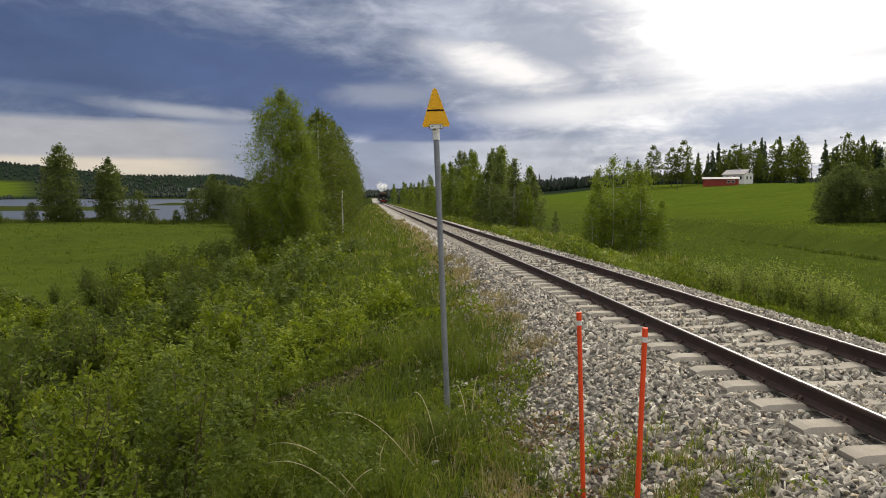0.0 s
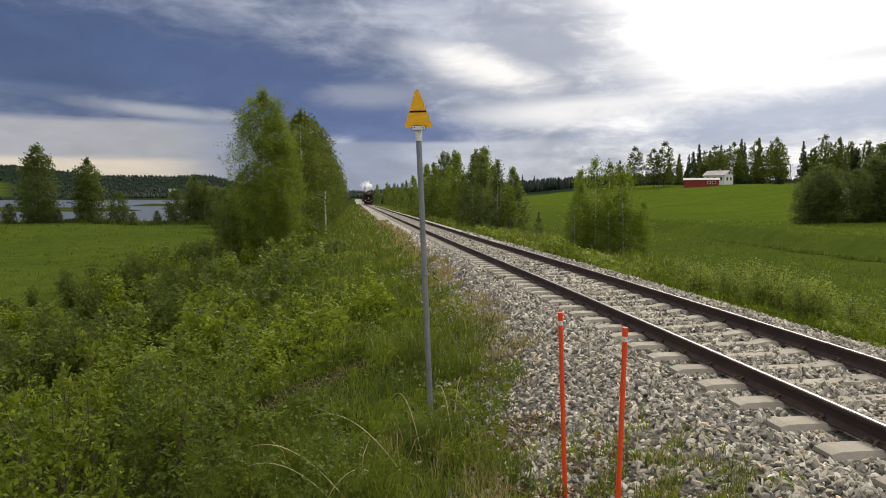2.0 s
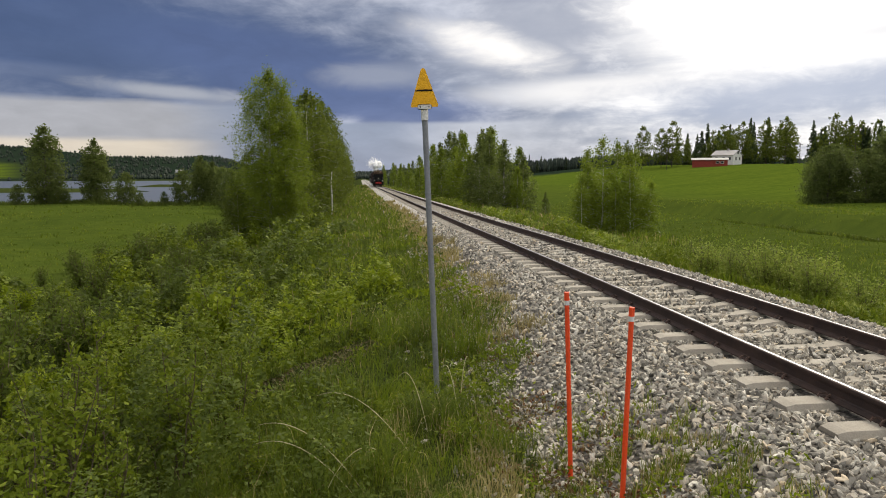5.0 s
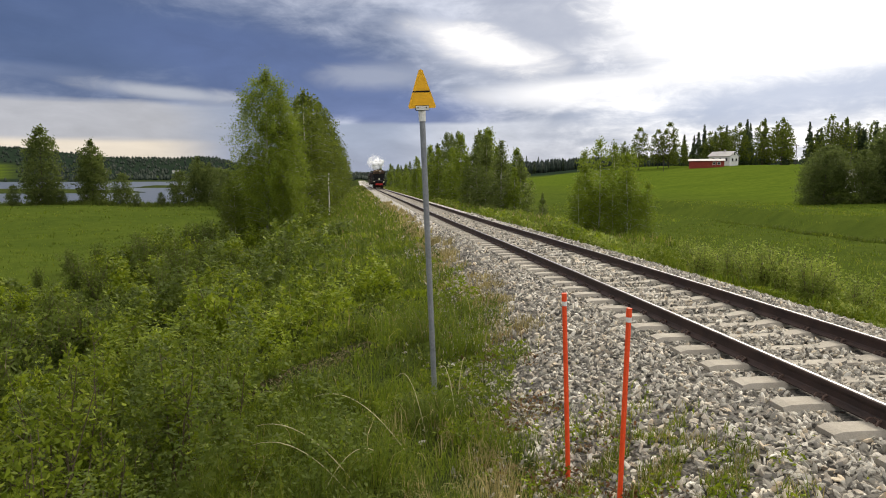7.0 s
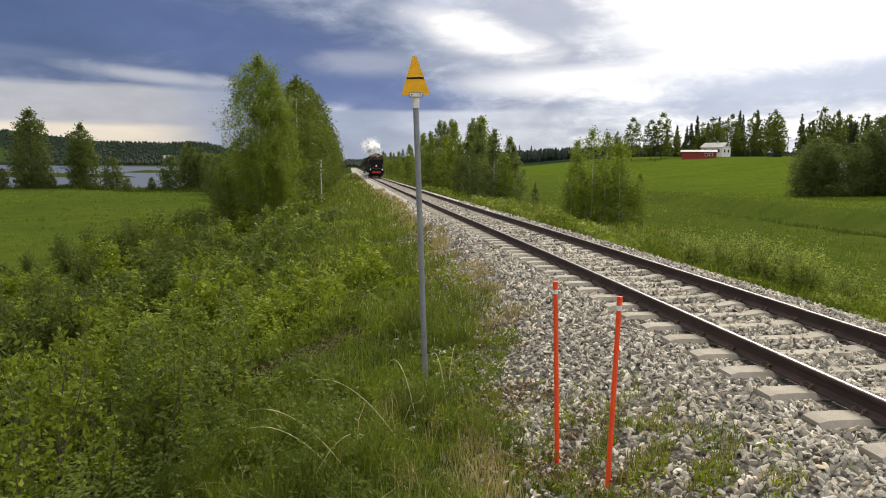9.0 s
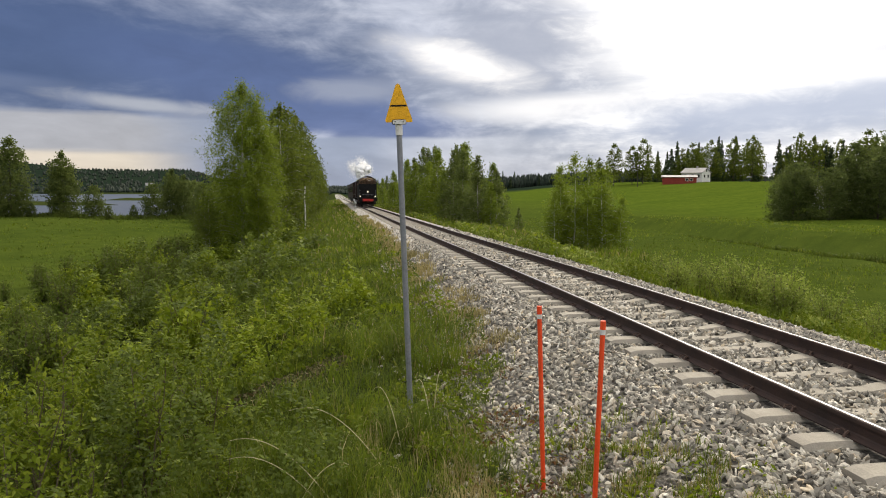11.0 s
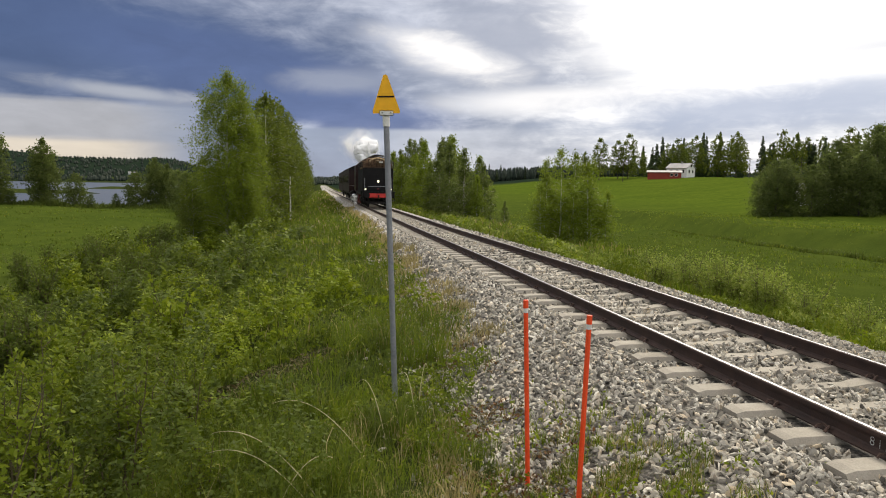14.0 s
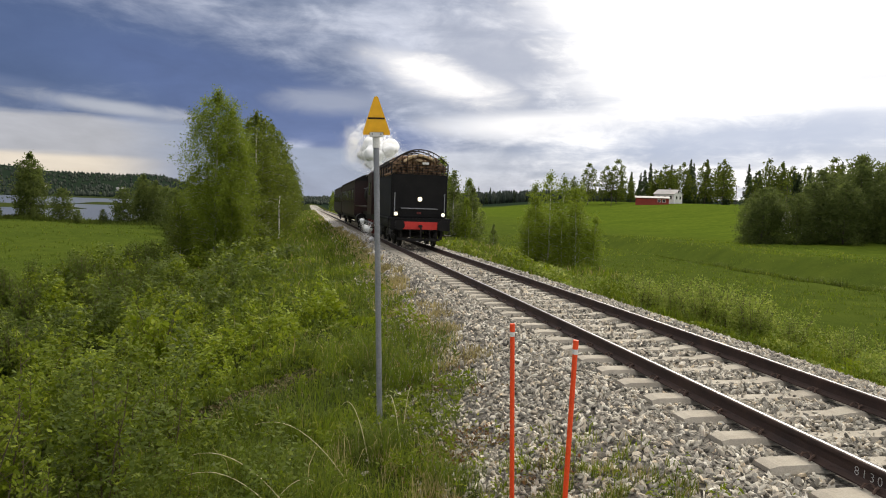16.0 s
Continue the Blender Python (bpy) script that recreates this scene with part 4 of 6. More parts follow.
    for k in range(44):
        u = random.random()
        plant(bl if k % 4 == 0 else sp[k % 2], 22 + 160 * u, 400 + 90 * random.random() - 60 * u, random.uniform(0.35, 0.65))


build_trees()


def build_far_woods():
    """The forests beyond the lake and on the horizon."""
    rng = np.random.default_rng(3)
    n = 6800
    az, r = np.radians(rng.uniform(-42, 46, n)), 1060 + 1300 * rng.random(n) ** 1.3
    x, y = np.sin(az) * r, np.cos(az) * r
    open_ = (r < 1130) & (np.degrees(az) < -9) & (wavy(x, y, 90, 1.0) > 0.5) | (r > 1110) & (r < 1560) & (np.degrees(az) < -25) | (r > 1250) & (r < 1405) & (np.abs(np.degrees(az) + 14.1) < 0.9) | (r > 1250) & (r < 1405) & (np.abs(np.degrees(az) + 19.3) < 0.6)
    x, y = x[~open_], y[~open_]
    far = len(x)
    u = rng.random(1500)
    x, y = np.concatenate([x, 20 + 175 * u]), np.concatenate([y, 408 + 80 * rng.random(1500) - 62 * u])
    z, h = ground(x, y), rng.uniform(4, 8, len(x))
    w, a = h * np.where(np.arange(len(x)) < far, rng.uniform(0.3, 0.5, len(x)), rng.uniform(0.16, 0.28, len(x))), np.linspace(0, 2 * np.pi, 6)[:-1]
    ring = lambda q, s: np.stack([x[:, None] + np.cos(a) * (w * s)[:, None], y[:, None] + np.sin(a) * (w * s)[:, None], np.repeat((z + h * q)[:, None], 5, 1)], -1)
    V = np.concatenate([ring(0.0, 0.6), ring(0.3, 1.0), ring(0.65, 0.65), np.stack([x, y, z + h], -1)[:, None, :]], 1)
    F4, F3 = [], []
    for j in range(5):
        k = (j + 1) % 5
        F4 += [(j, k, 5 + k, 5 + j), (5 + j, 5 + k, 10 + k, 10 + j)]
        F3.append((10 + j, 10 + k, 15))
    off = (np.arange(len(x)) * 16)[:, None, None]
    me = mesh_np("far_woods", V.reshape(-1, 3), [(np.array(F4)[None] + off).reshape(-1, 4), (np.array(F3)[None] + off).reshape(-1, 3)], M["hazyspruce"])
    tagged(new("far_woods", me), "dark conifer forest on the far hills", "forest", kind="stuff")


build_far_woods()


# ---- the train ----
SPEED, START = 13.32, 242.4


def train_y(t):
    return START - SPEED * t


def wheelset(root, y, r, spokes, mat):
    """An axle with two spoked wheels, turning about its own x."""
    bm = rod((-0.9, 0, 0), (0.9, 0, 0), 0.07, sides=10)
    for s in (-1, 1):
        x = s * 0.78
        rod((x - 0.06, 0, 0), (x + 0.06, 0, 0), 0.15, sides=14, bm=bm)
        for k in range(spokes):
            a = 2 * math.pi * k / spokes
            rod((x, 0.1 * math.cos(a), 0.1 * math.sin(a)), (x, (r - 0.06) * math.cos(a), (r - 0.06) * math.sin(a)), 0.03, 0.024, 5, bm)
        n = 28
        rim = []
        for k in range(n):
            a = 2 * math.pi * k / n
            rim.append([bm.verts.new((x + dx, q * math.cos(a), q * math.sin(a))) for dx, q in ((-0.07, r), (0.07, r), (0.07, r - 0.09), (-0.07, r - 0.09))])
        for k in range(n):
            for j in range(4):
                bm.faces.new((rim[k][j], rim[k][(j + 1) % 4], rim[(k + 1) % n][(j + 1) % 4], rim[(k + 1) % n][j]))
    w = part("wheelset", bm, mat, root, "spoked iron wheels on an axle", pose(0, y, r))
    w["radius"] = r
    return w


def headlamp(root, x, y, z, r):
    bm = rod((x, y + 0.16, z), (x, y, z), r * 0.8, r * 1.08, 18)
    lamp = part("headlamp", bm, M["black"], root, "lit round headlamp")
    part("lens", rod((x, y - 0.012, z), (x, y + 0.02, z), r, sides=20), M["lamp"], lamp, "glowing lamp glass")


def arch(x, w, z_side, z_top):
    return z_side + (z_top - z_side) * (1 - (abs(x) / w) ** 2.1)


def build_tender():
    root = empty("tender", pose(XC, START, 0), label="black wood-burning tender running first, stacked with birch logs", category="tender")
    W, L = 1.27, 7.2
    part("body", block((2 * W, L - 0.5, 1.95), (0, L / 2 + 0.1, 2.27), 0.05), M["black"], root, "black riveted steel tank")
    part("footplate", block((2.86, L, 0.10), (0, L / 2, 1.25), 0.02), M["black"], root)
    part("frame", block((2.0, L - 0.4, 0.42), (0, L / 2, 0.96), 0.03), M["iron"], root)
    beam = part("buffer_beam", block((2.62, 0.09, 0.44), (0, -0.02, 0.98), 0.015), M["black"], root, "black buffer beam")
    part("red_panel", block((1.54, 0.03, 0.34), (0, -0.075, 0.97), 0.008), M["red"], beam, "red-painted middle of the beam")
    for s in (-1, 1):
        bm = rod((s * 0.95, -0.05, 1.0), (s * 0.95, -0.42, 1.0), 0.085, 0.075, 14)
        rod((s * 0.95, -0.42, 1.0), (s * 0.95, -0.48, 1.0), 0.22, sides=20, bm=bm)
        part("buffer", bm, M["black"], root, "round iron buffer")
        bm = rod((s * 1.12, 0.18, 1.35), (s * 1.12, 0.18, 2.4), 0.02, sides=8)
        for z in (1.4, 2.35):
            rod((s * 1.12, 0.18, z), (s * 1.12, 0.36, z), 0.016, sides=6, bm=bm)
        part("handrail", bm, M["galv"], root, "pale grab rail")
        bm = block((0.34, 0.45, 0.04), (s * 1.25, 0.1, 0.55), 0.008)
        block((0.04, 0.05, 0.75), (s * 1.38, 0.2, 0.92), 0.006, bm)
        part("step", bm, M["iron"], root)
        # bogie side frames
        for y in (1.7, 5.4):
            bm = block((0.12, 2.5, 0.28), (s * 1.08, y, 0.62), 0.04)
            for dy in (-0.85, 0.85):
                block((0.16, 0.34, 0.34), (s * 1.10, y + dy, 0.50), 0.03, bm)
            part("bogie_side", bm, M["iron"], root)
    bm = rod((-0.82, 0.18, 1.72), (0.82, 0.18, 1.72), 0.022, sides=8)
    for x in (-0.8, 0, 0.8):
        rod((x, 0.18, 1.72), (x, 0.36, 1.72), 0.016, sides=6, bm=bm)
    part("handrail", bm, M["galv"], root, "pale cross rail")
    part("small_plate", block((0.20, 0.02, 0.09), (0, 0.34, 1.52), 0.004), M["redwheel"], root, "small dark red plate")
    bm = block((0.14, 0.3, 0.12), (0, -0.2, 0.95), 0.02)
    rod((0, -0.34, 0.92), (0, -0.30, 0.45), 0.035, sides=8, bm=bm)
    part("coupling", bm, M["iron"], root, "iron screw coupling")
    for x in (-0.45, 0.42):
        part("brake_hose", rod((x, -0.08, 0.8), (x + 0.04, -0.16, 0.30), 0.03, sides=8), M["iron"], root)
    bm = block((1.9, 0.05, 0.12), (0, 0.15, 0.35), 0.01)
    for x in (-0.8, 0.8):
        block((0.06, 0.05, 0.5), (x, 0.15, 0.6), 0.008, bm)
    part("rail_guard", bm, M["iron"], root)
    headlamp(root, 0, 0.18, 2.14, 0.10)
    headlamp(root, -1.06, 0.14, 1.47, 0.08)
    headlamp(root, 1.06, 0.14, 1.47, 0.08)
    for k in range(13):
        for z in (1.5, 2.7):
            part("rivet", rod((-1.14 + k * 0.19, 0.325, z), (-1.14 + k * 0.19, 0.36, z), 0.018, sides=6), M["black"], root)
    # the cage
    y0, y1 = 0.40, L - 0.3
    for y in np.linspace(y0, y1, 7):
        bm = bmesh.new()
        xs = np.linspace(-W, W, 13)
        for a, b in zip(xs[:-1], xs[1:]):
            rod((a, y, arch(a, W, 3.72, 4.34)), (b, y, arch(b, W, 3.72, 4.34)), 0.028, sides=6, bm=bm)
        for s in (-1, 1):
            rod((s * W, y, 3.2), (s * W, y, 3.74), 0.03, sides=6, bm=bm)
        part("cage_hoop", bm, M["iron"], root, "arched iron hoop")
    for s in (-1, 1):
        for z in (3.32, 3.46, 3.6, 3.74):
            part("cage_rail", rod((s * W, y0, z), (s * W, y1, z), 0.018, sides=5), M["iron"], root)
    for x in np.linspace(-1.0, 1.0, 5):
        part("cage_rail", rod((x, y0, arch(x, W, 3.72, 4.34)), (x, y1, arch(x, W, 3.72, 4.34)), 0.018, sides=5), M["iron"], root)
    bm = bmesh.new()
    for z in (3.28, 3.40, 3.52, 3.64):
        rod((-W, y0 - 0.02, z), (W, y0 - 0.02, z), 0.014, sides=5, bm=bm)
    for x in np.linspace(-W, W, 12):
        rod((x, y0 - 0.02, 3.2), (x, y0 - 0.02, arch(x, W, 3.72, 4.34)), 0.012, sides=5, bm=bm)
    part("cage_grille", bm, M["iron"], root, "wire grille on the end of the cage")
    # logs: ends out, in heaps
    rng = random.Random(4)
    k = 0
    for row in range(9):
        z = 3.28 + row * 0.112
        for x in np.arange(-1.17, 1.18, 0.135):
            if z > arch(x, W, 3.60, 4.16):
                continue
            k += 1
            a = Vector((x + rng.uniform(-0.03, 0.03), 0.46 + rng.uniform(0, 0.25), z + rng.uniform(-0.03, 0.03)))
            b = a + Vector((rng.uniform(-0.35, 0.35), 1.0, rng.uniform(-0.1, 0.1)))
            part("log", rod(a, b, rng.uniform(0.05, 0.075), sides=7), M["log"] if k % 3 else M["darklog"], root)
    for x, y, z, a in ((-0.35, 0.5, 4.02, 75), (0.1, 0.45, 4.06, 100), (0.05, 0.55, 3.86, 93), (-0.55, 0.5, 3.9, 60), (0.5, 0.5, 3.95, 110)):
        d = Vector((math.sin(radians(a)), 0.25, math.cos(radians(a)))) * 0.42
        part("log", rod(Vector((x, y, z)) - d * 0.5, Vector((x, y, z)) + d * 0.5, 0.06, sides=8), M["palelog"], root, "pale split log on top")
    part("label_board", block((0.30, 0.02, 0.10), (0.24, 0.36, 3.74), 0.004), M["white"], root, "small pale board")
    bm = block((2.2, L - 1.2, 0.5), (0, L / 2 + 0.5, 3.5), 0.1)
    part("log_pile", bm, M["darklog"], root, "stacked logs deeper in the cage")
    for y in (0.85, 2.55, 4.55, 6.25):
        wheelset(root, y, 0.46, 9, M["iron"])
    return root


def build_locomotive():
    root = empty("steam_locomotive", pose(XC, START + 7.6, 0), label="black steam locomotive running backwards behind its tender", category="locomotive")
    bm = bmesh.new()
    prof = [(-1.45, 1.3), (1.45, 1.3), (1.45, 3.62), (0.9, 4.1), (0, 4.26), (-0.9, 4.1), (-1.45, 3.62)]
    ends = [[bm.verts.new((x, y, z)) for x, z in prof] for y in (0.1, 2.7)]
    for e in ends:
        bm.faces.new(e)
    for k in range(7):
        bm.faces.new((ends[0][k], ends[0][(k + 1) % 7], ends[1][(k + 1) % 7], ends[1][k]))
    bmesh.ops.recalc_face_normals(bm, faces=bm.faces)
    cab = part("cab", bm, M["brown"], root, "dark brown cab with an arched roof")
    for s in (-1, 1):
        part("window", block((0.03, 0.8, 0.7), (s * 1.462, 1.4, 2.75), 0.005), M["glass"], cab, "cab side window")
    for x in (-0.8, 0.8):
        part("window", block((0.55, 0.03, 0.6), (x, 0.09, 3.0), 0.005), M["glass"], cab, "cab end window")
    part("boiler", rod((0, 2.7, 2.55), (0, 11.2, 2.55), 0.86, 0.80, 28), M["black"], root, "black boiler barrel", smooth_faces=False)
    part("smokebox", rod((0, 11.2, 2.55), (0, 12.9, 2.55), 0.84, sides=28), M["iron"], root)
    bm = rod((0, 12.2, 3.2), (0, 12.2, 4.15), 0.24, 0.3, 16)
    rod((0, 12.2, 4.1), (0, 12.2, 4.3), 0.46, 0.40, 16, bm)
    part("chimney", bm, M["iron"], root, "tall flared chimney")
    for y in (5.2, 8.2):
        part("dome", rod((0, y, 3.2), (0, y, 3.8), 0.42, 0.30, 18), M["black"], root)
    part("frame", block((1.7, 12.4, 0.5), (0, 6.8, 1.1), 0.03), M["iron"], root)
    for s in (-1, 1):
        part("running_board", block((0.55, 10.2, 0.08), (s * 1.2, 7.9, 1.72), 0.01), M["brown"], root, "running board with a red edge")
        part("cylinder", rod((s * 1.1, 10.9, 0.8), (s * 1.1, 12.1, 0.8), 0.38, sides=20), M["iron"], root)
        part("piston_rod", rod((s * 1.1, 10.9, 0.8), (s * 1.1, 8.6, 0.8), 0.045, sides=8), M["galv"], root)
        part("coupling_rod", block((0.06, 5.6, 0.13), (s * 1.02, 6.6, 0.72), 0.02), M["galv"], root)
        part("handrail", rod((s * 0.93, 3.0, 2.95), (s * 0.93, 12.0, 2.95), 0.02, sides=6), M["galv"], root)
        part("cab_step", block((0.3, 0.5, 0.05), (s * 1.3, 0.6, 0.6), 0.01), M["iron"], root)
    for y, r in ((1.6, 0.45), (4.0, 0.78), (6.0, 0.78), (8.0, 0.78), (10.0, 0.42), (12.3, 0.42)):
        wheelset(root, y, r, 12, M["redwheel"] if r > 0.6 else M["iron"])
    return root


def build_coach(back):
    root = empty("passenger_coach", pose(XC, START + back, 0), label="dark red-brown wooden passenger coach with an arched roof", category="coach", group="coaches of the train")
    L = 19.5
    body = part("body", block((2.95, L, 2.65), (0, L / 2, 2.35), 0.05), M["brown"], root, "red-brown boarded body")
    bm = bmesh.new()
    xs = np.linspace(-1.55, 1.55, 13)
    rows = [[bm.verts.new((x, y, 3.66 + 0.58 * (1 - (x / 1.55) ** 2))) for x in xs] for y in (-0.15, L + 0.15)]
    for k in range(12):
        bm.faces.new((rows[0][k], rows[0][k + 1], rows[1][k + 1], rows[1][k]))
    for r in rows:
        bm.faces.new(r)
    bmesh.ops.recalc_face_normals(bm, faces=bm.faces)
    part("roof", bm, M["iron"], root, "dark arched roof")
    for s in (-1, 1):
        for k in range(9):
            y = 1.8 + k * 2.0
            f = part("window", block((0.05, 0.95, 1.0), (s * 1.49, y, 2.6), 0.01), M["brown"], root, "brown window frame")
            part("pane", block((0.03, 0.78, 0.82), (s * 1.515, y, 2.6)), M["glass"], f)
        part("sole_bar", block((0.12, L, 0.24), (s * 1.3, L / 2, 0.95), 0.02), M["iron"], root)
        part("waist_rail", block((0.04, L - 0.2, 0.06), (s * 1.49, L / 2, 2.02), 0.01), M["brown"], root)
    for y in (2.2, 4.2, L - 4.2, L - 2.2):
        wheelset(root, y, 0.48, 9, M["iron"])
    for y in (3.2, L - 3.2):
        part("bogie", block((2.2, 2.9, 0.3), (0, y, 0.62), 0.04), M["iron"], root)
    return root


def puff_mesh(rng, n, size, heart=True):
    """A ball of vapour: a billowing heart, and round it droplets as small flakes that thin out."""
    C = rng.normal(size=(n, 3))
    C *= (0.25 + np.abs(rng.normal(0, 0.45, n)))[:, None] / np.linalg.norm(C, axis=1)[:, None]
    lump = np.array([1 + 0.3 * noise.noise(Vector(c) * 1.6 + Vector((7.3, 3.1, n * 0.01))) for c in C])
    V, F = leaves(rng, C * lump[:, None], size, 0.9)
    if not heart:
        return mesh_np("puff", V, F, cloudy)
    bm = bmesh.new()
    bmesh.ops.create_icosphere(bm, subdivisions=3, radius=0.62)
    seed = Vector(rng.uniform(0, 20, 3))
    for v in bm.verts:
        p = v.co * 2.0 + seed
        v.co *= 1 + 0.36 * noise.noise(p) + 0.15 * noise.noise(p * 2.1) + 0.04 * noise.noise(p * 4.3)
    Vc = np.array([v.co[:] for v in bm.verts])
    Fc = np.array([[v.index for v in f.verts] for f in bm.faces])
    bm.free()
    return mesh_np("puff", np.concatenate([Vc, V]), [Fc, F + len(Vc)], [billow, cloudy], np.repeat([0, 1], [len(Fc), len(F)]), smooth_faces=True)


def build_steam():
    rng = np.random.default_rng(61)
    shapes = [puff_mesh(rng, 1700, 0.036) for k in range(4)]
    wispy = [puff_mesh(rng, 2000, 0.036, False) for k in range(3)]
    plume = empty("steam_plume", pose(XC, START + 19.8, 4.3), label="billowing white steam rising from the chimney", category="steam")
    for k in range(30):          # dense heart
        u = k / 29
        r = 0.36 + 0.66 * u ** 0.7 * rng.uniform(0.5, 1.05)
        p = child("puff", shapes[k % 4], plume)
        p.matrix_basis = pose(-0.35 * u + rng.normal(0, 0.12 + 0.72 * u), 1.2 * u + rng.normal(0, 0.6 * u), 0.1 + 1.9 * u ** 0.8 + rng.normal(0, 0.36 * u), *rng.uniform(0, 360, 3)) @ Matrix.Scale(r, 4)
    for k in range(16):          # thin fringe
        a = 2 * math.pi * k / 16
        p = child("puff", wispy[k % 3], plume)
        p.matrix_basis = pose(-0.35 + 1.35 * math.cos(a) + rng.normal(0, 0.3), 1.4 + rng.normal(0, 0.6), 1.7 + 1.0 * math.sin(a) + rng.normal(0, 0.25), *rng.uniform(0, 360, 3)) @ Matrix.Scale(rng.uniform(0.7, 1.3), 4)
    low = empty("cylinder_steam", pose(XC, START + 8.0, 0), label="white jet of steam low beside the engine", category="steam")
    for k in range(9):
        p = child("puff", (wispy[k % 3] if k % 2 else shapes[k % 4]), low)
        p.matrix_basis = pose(-1.5 + rng.normal(0, 0.10), 0.6 + rng.normal(0, 0.35), 0.55 + rng.normal(0, 0.22), *rng.uniform(0, 360, 3)) @ Matrix.Scale(rng.uniform(0.18, 0.34), 4)
    return plume, low


M["darklog"] = worn("weathered_log", (0.10, 0.055, 0.03), (0.24, 0.14, 0.08), 8, 0.9)
M["palelog"] = worn("split_log", (0.50, 0.36, 0.20), (0.68, 0.52, 0.33), 8, 0.85)
M["redwheel"] = worn("wheel_red", (0.10, 0.018, 0.014), (0.20, 0.03, 0.024), 3, 0.6)
tender = build_tender()
engine = build_locomotive()
coaches = [build_coach(7.6 + 13.6), build_coach(7.6 + 13.6 + 20.3)]
plume, jet = build_steam()


# ---- undergrowth ----
def mounds(rng, n, x0, x1, y0, y1):
    """Cushions of plants: places, widths and heights."""
    y = np.exp(rng.uniform(math.log(y0), math.log(y1), n))
    return np.stack([rng.uniform(x0, x1, n), y, rng.uniform(0.35, 1.0, n) * (0.55 + 0.06 * y), rng.uniform(0.1, 1.0, n) ** 1.5 * (1.15 + 0.016 * y)], 1)


def verge_edge(x, y):
    """Where the verge grass gives way to stones."""
    return np.interp(y, [3, 5, 6.2, 7.5, 9, 18, 34, 60], [0.95, 1.2, 1.7, 2.0, 2.32, 2.36, 2.55, 2.6]) + 0.28 * wavy(x, y, 0.8, 1.0)


def footing(x, y):
    """The ground or the ballast shoulder, whichever lies higher."""
    return np.where(x > XC - 3.6, np.maximum(ground(x, y), bed_z(x - XC) + track_z(y)), ground(x, y))


def off_track(x, y):
    """Distance from the trodden strip of bare earth on the slope."""
    u = np.clip(((x + 1.1) * 1.15 + (y - 8.45) * 0.9) / (1.15 ** 2 + 0.9 ** 2), 0, 1)
    return np.hypot(x + 1.1 - 1.15 * u, y - 8.45 - 0.9 * u)


def canopy(mo, x, y):
    h = np.full(len(x), 0.06)
    for mx, my, r, hh in mo:
        d2 = ((x - mx) ** 2 + (y - my) ** 2) / (r * r)
        np.maximum(h, hh * np.clip(1 - d2, 0, 1) ** 0.5, out=h)
    return h


def wedge(rng, n, a0, a1, r0, r1):
    """Places about the standing place, ever sparser with distance."""
    a, r = np.radians(rng.uniform(a0, a1, n)), np.exp(rng.uniform(math.log(r0), math.log(r1), n))
    return np.sin(a) * r, np.cos(a) * r, r


